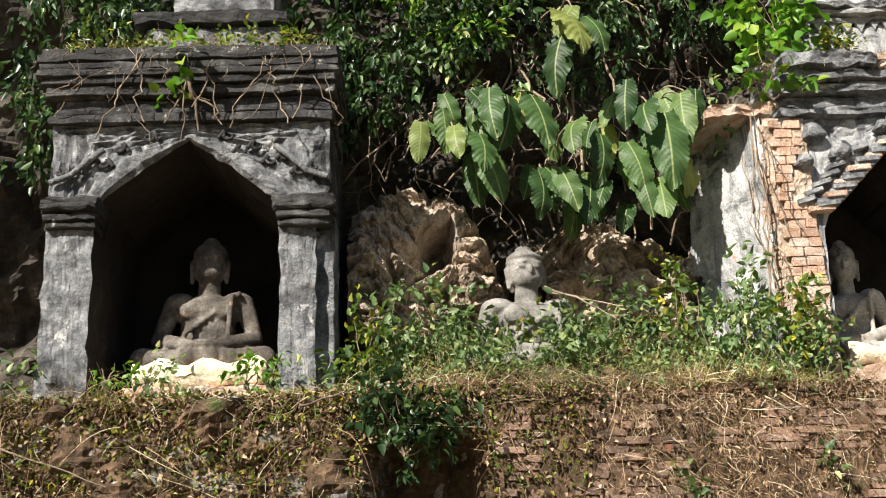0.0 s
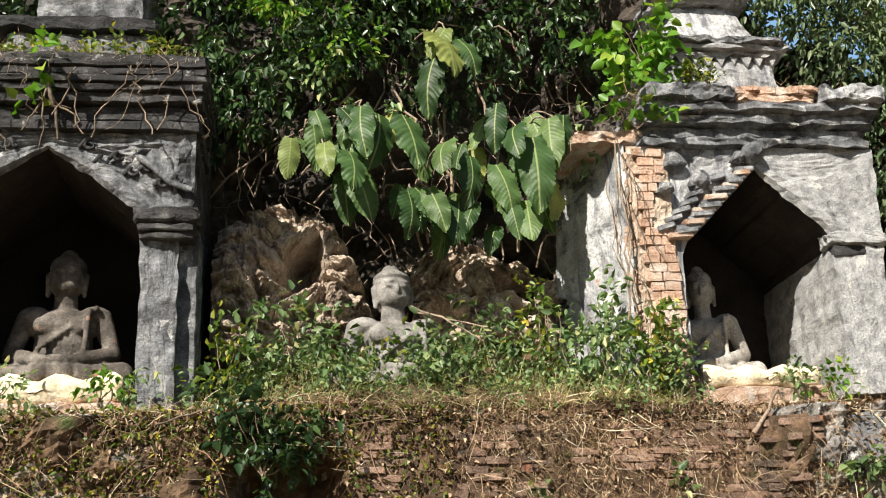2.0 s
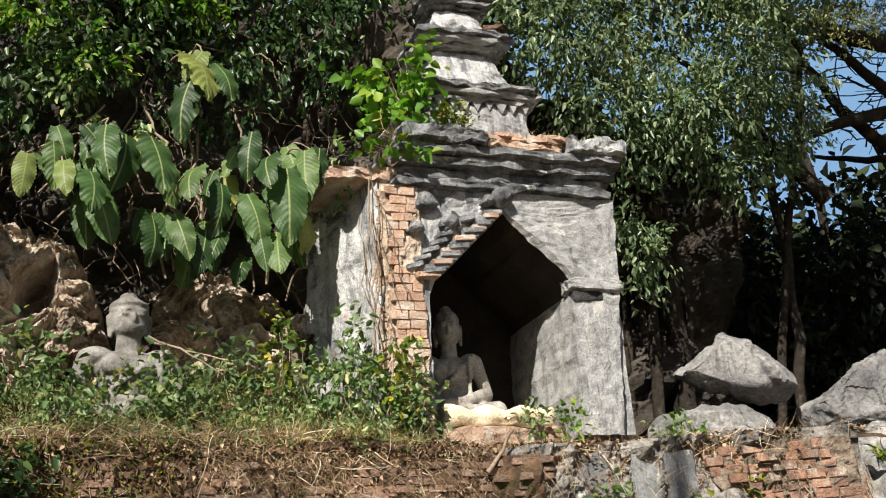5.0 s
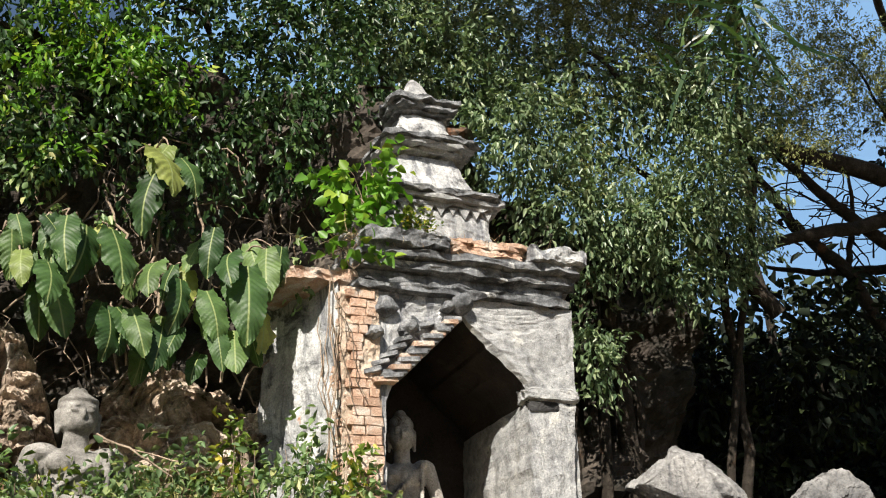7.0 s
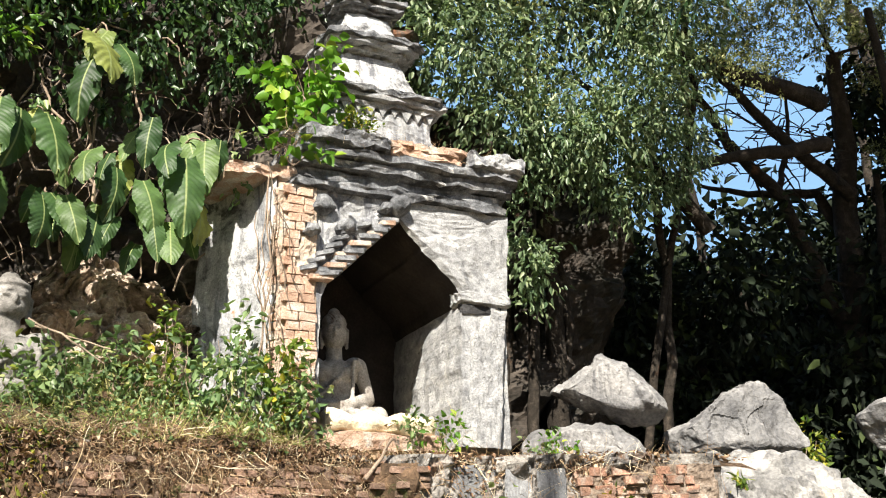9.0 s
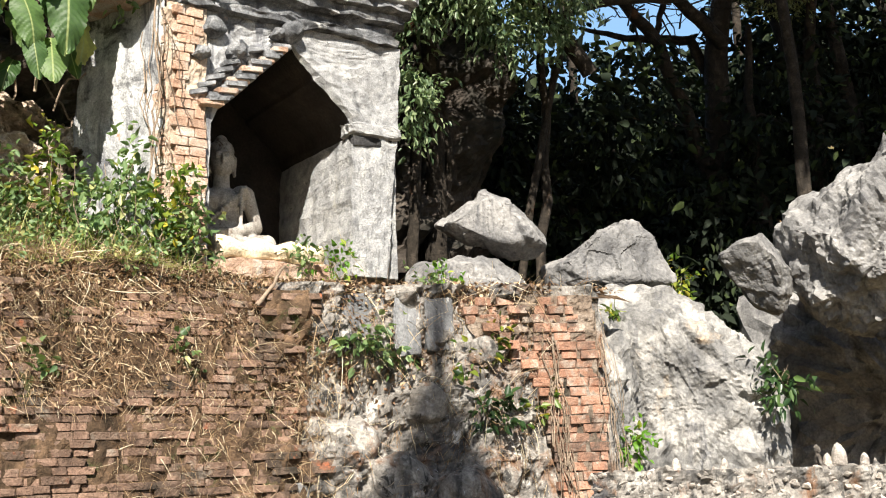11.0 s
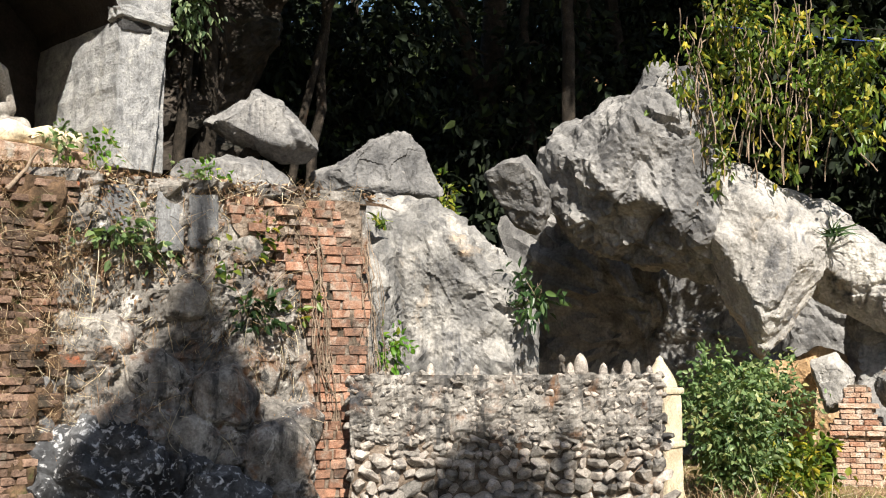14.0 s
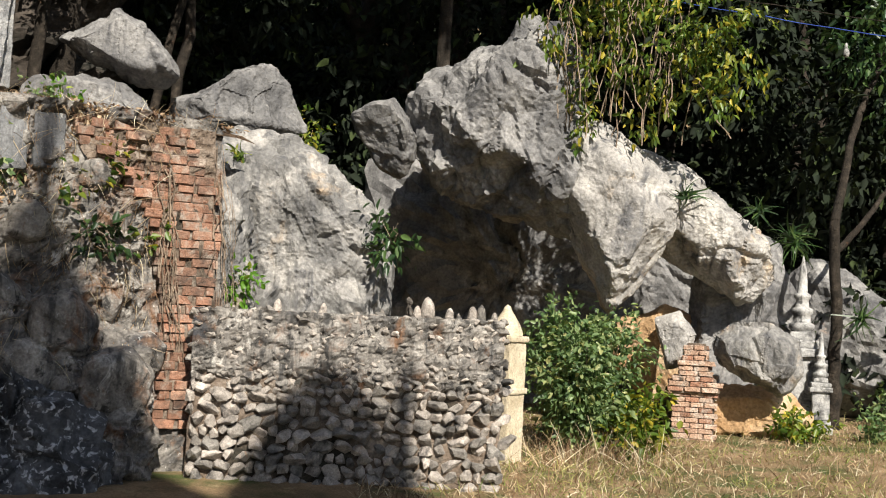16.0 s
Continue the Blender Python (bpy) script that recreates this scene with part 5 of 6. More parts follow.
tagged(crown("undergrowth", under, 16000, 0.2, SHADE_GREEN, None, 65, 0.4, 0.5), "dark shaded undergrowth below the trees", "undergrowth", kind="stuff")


# ---- shrubs and plants ----
def shrub(at, rx, rz, leaves, length, material, label, seed, stems=5, name="shrub", slim=0.55, droop=0.25, ry=None):
    ob = empty(name)
    tagged(ob, label, "shrub", "shrubs")
    h = np.random.default_rng(seed)
    at = np.array(at, dtype=float)
    ry = ry or rx * 0.8
    tubes, cl = [], []
    for k in range(stems):
        tip = at + np.array((h.uniform(-1, 1) * rx, h.uniform(-1, 1) * ry, rz * h.uniform(0.7, 1.9)))
        tubes.append(tube_arrays(wander(at, tip, 7, 0.02, h), np.linspace(0.008, 0.003, 7), 4))
        for f in (0.55, 1.0):
            cl.append((*(at + (tip - at) * f), rx * 0.38, ry * 0.38, rz * 0.33))
    for a in tubes:
        quads("stem", *a, ROOT, ob)
    crown("foliage", cl, leaves, length, material, ob, seed, droop, slim, per=7)
    return ob


g = np.random.default_rng(77)
shrub_list = [(-0.45, 8.75, 0.22, 0.30), (-0.15, 8.95, 0.25, 0.32), (0.2, 9.1, 0.28, 0.30), (0.55, 8.9, 0.25, 0.22), (0.75, 9.35, 0.25, 0.2), (1.15, 9.0, 0.28, 0.18), (1.6, 9.1, 0.28, 0.24), (1.95, 9.4, 0.3, 0.3), (2.3, 9.3, 0.26, 0.4),
              (2.5, 8.95, 0.28, 0.32), (2.75, 9.15, 0.22, 0.45), (2.9, 8.85, 0.22, 0.3), (3.12, 8.8, 0.18, 0.45), (1.35, 9.5, 0.25, 0.2), (-3.35, 8.6, 0.3, 0.18), (3.35, 8.78, 0.12, 0.28)]
for k, (x, y, rx, rz) in enumerate(shrub_list):
    shrub((x, y, ledge_z(x, y) - 0.02), rx, rz * 1.15, 210, 0.082, GREEN if k % 4 else YELLOW_GREEN, "leafy green weed growing on the ledge", 300 + k, name="ledge_weed")
for k, (x, y, z) in enumerate(((-2.2, 8.55, 3.3), (-1.35, 8.52, 3.3), (-1.15, 8.5, 3.28), (-2.5, 8.5, 3.28), (4.55, 8.95, 3.42), (4.75, 8.88, 3.4), (5.75, 8.75, 3.2), (5.9, 8.7, 3.2))):
    shrub((x, y, z), 0.13, 0.15, 90, 0.065, BRIGHT_GREEN if k % 2 else GREEN, "young green seedling at the shrine's foot", 330 + k, 4, name="seedling")
shrub((-0.12, 8.2, 2.72), 0.33, 0.28, 560, 0.09, DEEP_GREEN, "glossy dark green shrub sprouting from the wall", 350, 9, name="wall_shrub")
for k, (x, z, rx, mt, nl) in enumerate(((4.75, 2.62, 0.2, GREEN, 200), (5.15, 2.52, 0.2, GREEN, 190), (5.85, 2.05, 0.17, DEEP_GREEN, 170), (5.75, 2.45, 0.12, YELLOW_GREEN, 60), (6.05, 2.6, 0.12, YELLOW_GREEN, 60), (3.2, 2.5, 0.09, GREEN, 50), (6.35, 2.05, 0.08, YELLOW_GREEN, 36), (2.1, 2.35, 0.1, GREEN, 40))):
    shrub((x, rough_wall(x, z) - 0.03, z), rx, rx * 0.5, nl, 0.085, mt, "small leafy plant rooted in the wall", 360 + k, 5, name="wall_plant")
shrub((8.75, 7.1, 2.2), 0.16, 0.14, 150, 0.12, DEEP_GREEN, "dark long-leaved plant clinging to the rock slope", 380, 6, name="rock_plant", slim=0.4)
shrub((7.25, 7.75, 1.72), 0.25, 0.08, 190, 0.085, BRIGHT_GREEN, "bright green creeper at the rock's foot", 381, 7, name="rock_plant")
shrub((9.2, 8.9, 3.0), 0.25, 0.35, 500, 0.08, YELLOW_GREEN, "mossy green bush in the gap between rocks", 382, 8, name="gap_bush")
shrub((3.55, 9.0, 6.5), 0.32, 0.36, 260, 0.13, BRIGHT_GREEN, "broad-leaved green sapling on the shrine roof", 383, 7, name="roof_sapling", slim=0.75)
shrub((3.3, 8.95, 5.95), 0.2, 0.16, 90, 0.12, BRIGHT_GREEN, "broad-leaved creeper over the flank wall", 384, 5, name="roof_sapling", slim=0.75)
shrub((3.95, 8.95, 6.36), 0.26, 0.13, 500, 0.045, YELLOW_GREEN, "low feathery yellow-green herb on the cornice", 385, 8, name="roof_herb")
shrub((-1.98, 8.56, 6.12), 0.1, 0.14, 26, 0.13, BRIGHT_GREEN, "round-leaved bright creeper on the cornice", 386, 4, name="roof_creeper", slim=0.85)
for k, (x, rx) in enumerate(((-2.6, 0.2), (-1.5, 0.25), (-2.9, 0.15), (-1.0, 0.15), (-2.25, 0.18), (-1.25, 0.2), (-1.8, 0.2))):
    shrub((x, 8.75, 6.38), rx, 0.12, 160, 0.06, YELLOW_GREEN, "scrubby yellow-green weed on the cornice", 390 + k, 5, name="roof_weed")
shrub((10.6, 5.85, 0.08), 0.5, 0.75, 6800, 0.075, GREEN, "thick rounded green bush beside the rubble wall", 395, 26, name="round_bush")
shrub((10.9, 5.4, 0.1), 0.4, 0.35, 900, 0.10, YELLOW_GREEN, "low tangled green bush in dry grass", 396, 9, name="low_bush")
for k, (x, y, rx, rz) in enumerate(((13.3, 4.3, 0.35, 0.16), (14.2, 3.7, 0.4, 0.2), (12.2, 5.9, 0.3, 0.2), (15.6, 3.6, 0.5, 0.25), (14.6, 4.9, 0.35, 0.3))):
    shrub((x, y, ground_z(x, y)), rx, rz, 420, 0.09, GREEN if k % 2 else YELLOW_GREEN, "low green weeds at the foot of the rocks", 400 + k, 8, name="foot_weed")

hang = empty("hanging_creeper")
tagged(hang, "sunlit yellow-green creeper hanging over the outcrop", "climber")
crown("foliage", [(11.25, 6.8, 5.2, 0.4, 0.35, 0.5), (11.7, 6.2, 4.95, 0.45, 0.35, 0.45), (12.0, 5.7, 4.6, 0.45, 0.35, 0.35), (12.1, 5.3, 5.1, 0.45, 0.4, 0.5), (11.6, 6.45, 4.35, 0.3, 0.3, 0.3), (12.0, 5.9, 4.15, 0.3, 0.25, 0.25), (11.9, 6.2, 5.7, 0.9, 0.6, 0.4), (12.4, 4.9, 4.9, 0.4, 0.35, 0.45), (11.5, 6.5, 3.95, 0.2, 0.2, 0.25), (12.3, 5.0, 4.3, 0.3, 0.3, 0.3)], 2700, 0.105, YELLOW_GREEN, hang, 41, 0.8, 0.45)
tubes = []
for k in range(60):
    a = np.array((g.uniform(11.2, 12.2), 0, g.uniform(4.6, 6.3)))
    a[1] = 6.9 - (a[0] - 11.2) * 1.5 + g.uniform(-0.2, 0.2)
    tubes.append(tube_arrays(wander(a, a + np.array((g.normal() * 0.15, g.normal() * 0.15, -g.uniform(0.6, 1.7))), 9, 0.03, g), 0.008, 4))
tagged(quads("aerial_root_tangle", *joined(tubes), ROOT, hang), kind="stuff")

# climbers on the cliff between the shrines
vine = empty("cliff_creeper")
tagged(vine, "dark glossy creeper draped over the shaded cliff", "climber")
crown("foliage", [(-0.9, 9.9, 7.2, 0.5, 0.4, 0.6), (-0.2, 9.8, 6.9, 0.45, 0.35, 0.5), (0.4, 9.8, 7.3, 0.5, 0.35, 0.5), (-0.5, 9.8, 6.4, 0.25, 0.2, 0.3), (0.9, 9.9, 7.8, 0.6, 0.4, 0.5), (-0.3, 9.9, 8.2, 0.9, 0.5, 0.6), (2.0, 10.0, 7.6, 0.6, 0.3, 0.5),
                  (-3.4, 9.4, 6.2, 0.3, 0.4, 0.6), (-3.5, 9.6, 7.2, 0.5, 0.5, 0.7), (-2.9, 9.9, 7.6, 0.5, 0.4, 0.6), (2.7, 10.1, 8.3, 0.7, 0.3, 0.4), (3.3, 10.3, 7.6, 0.5, 0.3, 0.5), (1.3, 10.0, 8.4, 0.9, 0.35, 0.4), (3.3, 10.4, 8.7, 0.8, 0.3, 0.3), (1.7, 10.0, 6.9, 0.5, 0.25, 0.4), (3.4, 9.95, 8.6, 0.6, 0.25, 0.45), (2.9, 9.95, 7.9, 0.4, 0.25, 0.4), (3.9, 10.2, 8.9, 0.5, 0.25, 0.3)], 8000, 0.10, DEEP_GREEN, vine, 42, 0.8, 0.5)
# a few paler leaves: sunlight on the creeper is put into their colour
crown("sunlit_foliage", [(0.5, 9.75, 6.9, 0.25, 0.2, 0.2), (0.95, 9.8, 6.5, 0.3, 0.2, 0.2), (0.2, 9.75, 7.6, 0.3, 0.2, 0.2), (3.0, 9.3, 6.1, 0.2, 0.25, 0.35)], 420, 0.085, GREEN, vine, 43, 0.8, 0.5)
tubes = []
for k in range(120):
    x = g.uniform(-0.7, 3.1)
    z = g.uniform(5.0, 8.3)
    y = cliff_point(x, min(z, 8.8))[1] - g.uniform(0.05, 0.45)
    a = np.array((x, y, z))
    tubes.append(tube_arrays(wander(a, a + np.array((g.normal() * 0.5, -g.uniform(0, 0.2), -g.uniform(0.4, 1.5))), 10, 0.05, g), g.choice((0.004, 0.006, 0.011)), 5))
for k in range(14):
    a = np.array((g.uniform(3.05, 3.24), g.uniform(8.9, 9.3), g.uniform(5.4, 6.0)))
    tubes.append(tube_arrays(wander(a, a + np.array((g.normal() * 0.12 + 0.1, -0.05, -g.uniform(0.8, 2.1))), 10, 0.03, g), g.choice((0.005, 0.009)), 5))
for k in range(22):
    a = np.array((g.uniform(-3.2, -0.7), 8.5, g.uniform(6.1, 6.45)))
    tubes.append(tube_arrays(wander(a, a + np.array((g.normal() * 0.3, -0.03, -g.uniform(0.2, 0.85))), 10, 0.04, g), g.choice((0.003, 0.003, 0.006)), 4))
for dx, dz, r in ((0.1, -0.5, 0.02), (-0.2, -0.42, 0.013), (0.3, -0.45, 0.012), (-0.05, -0.6, 0.01)):
    tubes.append(tube_arrays(wander((-1.94, 8.5, 6.1), (-1.94 + dx, 8.58, 6.1 + dz), 9, 0.02, g), np.linspace(r, r * 0.4, 9), 6))
for k in range(46):
    z0 = g.uniform(1.6, 3.0)
    x0 = g.choice((6.42, 6.88)) + g.normal() * 0.05
    a = np.array((x0, wall_y(x0, z0) - 0.11, z0))
    z1 = max(0.5, z0 - g.uniform(0.3, 1.1))
    tubes.append(tube_arrays(wander(a, (x0 + g.normal() * 0.06, wall_y(x0, z1) - 0.12, z1), 9, 0.02, g), g.choice((0.003, 0.004, 0.007)), 4))
tagged(quads("bare_stem_tangle", *joined(tubes), ROOT, vine), kind="stuff")
roots = []
for k in range(16):
    x = g.uniform(6.0, 8.6)
    a = np.array((x, cliff_point(x, 7)[1] - 0.25, 7.6))
    b = np.array((x + g.normal() * 0.3, cliff_point(x, 3.4)[1] - 0.2, 3.1))
    roots.append(tube_arrays(wander(a, b, 14, 0.05, g), g.uniform(0.03, 0.12), 7))
for a in roots:
    tagged(quads("cliff_root", *a, BARK), "thick brown root running down the shaded cliff", "root", "cliff roots")


# big philodendron leaves
def big_leaf_mesh(seed):
    """A hanging heart-shaped leaf, pleated along its side veins, with a scalloped, torn edge."""
    h = random.Random(seed)
    nu, nv = 13, 64
    v, f = [], []
    bow, ruffle, veins = h.uniform(0.05, 0.16), h.uniform(0.02, 0.05), h.randint(9, 12)
    for j in range(nv):
        s = j / (nv - 1)
        w = 0.25 * (math.sin(math.pi * (0.06 + 0.94 * s) ** 0.8)) ** 0.62 if s < 1 else 0.0
        for i in range(nu):
            u = 2 * i / (nu - 1) - 1
            phase = (s - 0.16 * abs(u)) * veins
            pleat = abs((phase % 1.0) - 0.5) * 2
            notch = 1 - 0.07 * (1 - pleat) * (abs(u) > 0.8)
            drop = 0.07 * abs(u) ** 1.5 - 0.12 * (1 - s) ** 3 * abs(u) ** 2
            v.append((u * w * notch, -bow * 2 * math.sin(s * 2.4) - 0.03 * pleat * min(1, abs(u) * 2.5) + 0.16 * abs(u) * w * 2 + ruffle * math.sin(s * 17 + seed) * u * abs(u), -s - drop))
    for j in range(nv - 1):
        for i in range(nu - 1):
            a = i + j * nu
            f.append((a, a + 1, a + 1 + nu, a + nu))
    me = bpy.data.meshes.new("leaf")
    me.from_pydata(v, [], f)
    me.materials.append(BIG_LEAF)
    me.shade_smooth()
    return me


LEAVES = [big_leaf_mesh(s) for s in range(7)]
philo = empty("giant_climbing_philodendron")
tagged(philo, "climbing plant with giant ribbed glossy green leaves", "climber")
h = random.Random(3)
SPOTS = [(1.43, 7.11, 0.65), (1.59, 7.19, 0.41), (1.7, 7.05, 0.41), (0.59, 6.32, 0.4), (0.75, 6.3, 0.52), (1.12, 6.19, 0.59), (0.61, 5.8, 0.48), (0.91, 6.27, 0.55), (1.15, 5.43, 0.43), (1.34, 5.46, 0.46), (2.07, 6.42, 0.46), (1.55, 5.96, 0.47), (1.77, 5.84, 0.5), (2.0, 5.72, 0.5), (2.23, 6.15, 0.54), (2.36, 5.98, 0.72), (2.56, 6.23, 0.52), (2.72, 6.29, 0.41), (1.63, 5.34, 0.43), (1.79, 5.36, 0.35), (2.27, 5.37, 0.47), (2.08, 5.37, 0.39), (0.08, 6.0, 0.38), (0.39, 5.94, 0.36), (0.55, 6.27, 0.35), (0.73, 6.27, 0.52), (0.64, 5.76, 0.52), (1.22, 5.48, 0.48), (1.5, 5.17, 0.28), (0.29, 6.15, 0.4)]
stalks = []
spots = [(x, 9.3 + h.uniform(-0.1, 0.1), z, size) for x, z, size in SPOTS]
spots += [(x + h.uniform(-0.25, 0.25), 9.55 + h.uniform(0, 0.15), z + h.uniform(-0.15, 0.25), size * h.uniform(0.7, 1.0)) for x, z, size in SPOTS]
for k, (x, y, z, size) in enumerate(spots):
    ob = new("leaf", LEAVES[h.randrange(7)])
    ob.parent = philo
    ob.matrix_local = pose(x, y, z, h.uniform(-24, 8), h.uniform(-20, 20), h.uniform(-45, 35)) @ Matrix.Diagonal((size * h.uniform(1.0, 1.25), size * 1.1, size * 1.12, 1))
    stalks.append(tube_arrays(wander((x, y, z - 0.03), (x + h.uniform(-0.2, 0.2), y + 0.45, z + h.uniform(-0.25, 0.25)), 6, 0.02, g, -0.08), np.linspace(0.008, 0.012, 6), 5))
for k in range(4):
    x = h.uniform(0.4, 2.4)
    stalks.append(tube_arrays(wander((x, 9.75, 5.0), (x + h.uniform(-0.3, 0.3), 9.95, 7.0), 12, 0.05, g), 0.014, 6))
for a in stalks:
    quads("stalk", *a, ROOT, philo)
for k, (x, y, z, size) in enumerate(((12.4, 5.5, 3.1, 0.34), (13.45, 4.5, 2.62, 0.4), (14.5, 4.0, 1.75, 0.38), (13.8, 4.7, 2.75, 0.36), (7.7, 8.3, 3.05, 0.2), (13.2, 4.9, 3.0, 0.3))):
    n = 36
    v, q = ribbons(np.array((x, y, z)) + g.normal(size=(n, 3)) * 0.03, g.normal(size=(n, 3)) + np.array((-0.3, 0.2, 0.6)), g.uniform(0.6, 1.2, n) * size, 0.034, g, 0.8, 5)
    tagged(quads("rosette_plant", v, q, YELLOW_GREEN if k == 4 else DEEP_GREEN), "spiky strap-leaved rosette growing on the rock", "plant", "rosette plants")

# ---- dry growth: too much to count ----
def clear_of_hollow(x, z):
    ok = np.array([hollow(a, b) < 0.12 for a, b in zip(x, z)])
    return x[ok], z[ok]


n = 4600
x = np.concatenate([g.uniform(-5, 6.9, n // 2), g.uniform(-4, 4.0, n - n // 2)])
s = np.stack([x, np.array([wall_y(a, 3.2) for a in x]) + g.uniform(-0.1, 0.22, n), np.array([ledge_z(a, wall_y(a, 3.2) + 0.1) for a in x]) + g.uniform(-0.04, 0.06, n)], 1)
v, q = ribbons(s, g.normal(size=(n, 3)) * 0.8 + np.array((0, -0.7, 0.35)), g.uniform(0.06, 0.3, n), g.uniform(0.003, 0.007, n), g, 1.3)
tagged(quads("dry_grass", v, q, STRAW), "matted straw-coloured dry grass along the ledge", "grass", kind="stuff")
n = 12500
x = np.concatenate([g.uniform(-5, 1.6, int(n * 0.3)), g.uniform(1.6, 4.5, n - int(n * 0.3))])
z = 3.2 - np.where(x > 2.6, 2.2, 1.1) * g.random(n) ** 1.5
x, z = clear_of_hollow(x, z)
n = len(x)
s = np.stack([x, np.array([wall_y(a, b) for a, b in zip(x, z)]) - g.uniform(0, 0.08, n), z], 1)
v, q = ribbons(s, g.normal(size=(n, 3)) * 0.9 + np.array((0, -0.6, -0.3)), g.uniform(0.06, 0.3, n), g.uniform(0.002, 0.006, n), g, 1.2)
tagged(quads("dead_vines", v, q, STRAW), "tangle of dead brown stems hanging down the wall", "dead vines", kind="stuff")
n = 330
x = np.concatenate([g.uniform(-4, 2.2, 170), g.uniform(2.2, 6.6, 160)])
z = 3.22 - 1.0 * g.random(n) ** 1.6
x, z = clear_of_hollow(x, z)
n = len(x)
s = np.stack([x, np.array([wall_y(a, b) for a, b in zip(x, z)]) - g.uniform(0.02, 0.1, n), z], 1)
v, q = ribbons(s, g.normal(size=(n, 3)) * 0.9 + np.array((0, -0.5, -0.2)), g.uniform(0.3, 0.9, n), g.uniform(0.004, 0.009, n), g, 0.7, 8)
tagged(quads("long_dead_stems", v, q, STRAW), "long pale dead stems trailing down the wall", "dead stems", kind="stuff")
n = 1500
x = g.uniform(4.2, 6.4, n)
z = g.uniform(1.0, 3.2, n)
s = np.stack([x, np.array([rough_wall(a, b) for a, b in zip(x, z)]) - g.uniform(0, 0.04, n), z], 1)
v, q = ribbons(s, g.normal(size=(n, 3)) * 0.8 + np.array((0, -0.3, -0.8)), g.uniform(0.1, 0.4, n), g.uniform(0.003, 0.007, n), g, 0.9)
tagged(quads("dry_roots", v, q, STRAW), "thin dry roots trailing over the stained wall", "roots", kind="stuff")
n = 10000
x = np.concatenate([g.uniform(-5, 1.4, int(n * 0.6)), g.uniform(1.4, 6.5, n - int(n * 0.6))])
z = 3.24 - 1.1 * g.random(n) ** 1.8
x, z = clear_of_hollow(x, z)
n = len(x)
s = np.stack([x, np.array([wall_y(a, b) for a, b in zip(x, z)]) - g.uniform(0, 0.1, n), z], 1)
v, q = leaf_arrays(s, g.normal(size=(n, 3)) + np.array((0, -0.5, -0.5)), g.uniform(0.03, 0.07, n), g.uniform(0.015, 0.035, n), g)
tagged(quads("dead_leaves", v, q, DEAD_LEAF), "brown curled dead leaves caught on the wall", "dead leaves", kind="stuff")
n = 4200
x = g.uniform(-5, 1.3, n)
z = 3.26 - 1.0 * g.random(n) ** 1.5
x, z = clear_of_hollow(x, z)
n = len(x)
s = np.stack([x, np.array([wall_y(a, b) for a, b in zip(x, z)]) - g.uniform(0, 0.1, n), z], 1)
v, q = leaf_arrays(s, g.normal(size=(n, 3)) + np.array((0, -0.7, 0.1)), g.uniform(0.03, 0.065, n), g.uniform(0.015, 0.035, n), g)
tagged(quads("wall_weeds", v, q, YELLOW_GREEN), "small yellow-green weeds matting the upper wall", "weeds", kind="stuff")
herbs = [(x, y, ledge_z(x, y) + 0.1, 0.3, 0.25, 0.14) for x in np.linspace(-0.6, 3.1, 12) for y in (8.65, 9.05, 9.45)]
tagged(crown("low_herbs", herbs, 3600, 0.05, GREEN, None, 66, 0.1, 0.55, per=6), "low pale green herbs carpeting the ledge", "herbs", kind="stuff")
n = 5200
x = g.uniform(-0.7, 3.3, n)
y = g.uniform(8.5, 10.2, n)
s = np.stack([x, y, np.array([ledge_z(a, b) for a, b in zip(x, y)])], 1)
v, q = ribbons(s, g.normal(size=(n, 3)) * 0.6 + np.array((0, -0.1, 1.0)), g.uniform(0.1, 0.34, n), g.uniform(0.004, 0.01, n), g, 0.9)
tagged(quads("ledge_grass", v, q, GRASS), "rank half-dry grass on the ledge", "grass", kind="stuff")
n = 5000
x = g.uniform(-0.7, 7.2, n)
y = np.array([wall_y(a, 3.2) for a in x]) + g.uniform(0, 1.2, n)
s = np.stack([x, y, np.array([ledge_z(a, b) for a, b in zip(x, y)]) + 0.015], 1)
v, q = leaf_arrays(s, g.normal(size=(n, 3)) * np.array((1, 1, 0.25)), g.uniform(0.04, 0.08, n), g.uniform(0.02, 0.04, n), g)
tagged(quads("leaf_litter", v, q, DEAD_LEAF), "fallen brown leaves lying on the ledge", "leaf litter", kind="stuff")
n = 2600
x = np.concatenate([g.uniform(-3.2, -0.7, n // 2), g.uniform(3.2, 5.6, n - n // 2)])
s = np.stack([x, np.where(x < 0, 8.58, 8.92) + g.uniform(-0.04, 0.5, n), np.where(x < 0, 6.39, 6.3) + g.uniform(-0.03, 0.03, n)], 1)
v, q = ribbons(s, g.normal(size=(n, 3)) * 0.7 + np.array((0, -0.4, 0.6)), g.uniform(0.08, 0.3, n), g.uniform(0.003, 0.008, n), g, 1.1)
tagged(quads("roof_grass", v, q, STRAW), "dry grass tufts on the shrine cornices", "grass", kind="stuff")
n = 16000
r = g.uniform(7.5, 16.5, n)
a = np.radians(g.uniform(50, 84, n))
x, y = r * np.sin(a), r * np.cos(a)
s = np.stack([x, y, np.array([ground_z(i, j) for i, j in zip(x, y)])], 1)
v, q = ribbons(s, g.normal(size=(n, 3)) * 0.5 + np.array((0, 0, 1.0)), g.uniform(0.05, 0.17, n), g.uniform(0.005, 0.012, n), g, 0.9)
tagged(quads("ground_grass", v, q, STRAW), "short half-dry grass on the open ground", "grass", kind="stuff")
n = 11000
r = g.uniform(8.0, 16.5, n)
a = np.radians(g.uniform(54, 84, n))
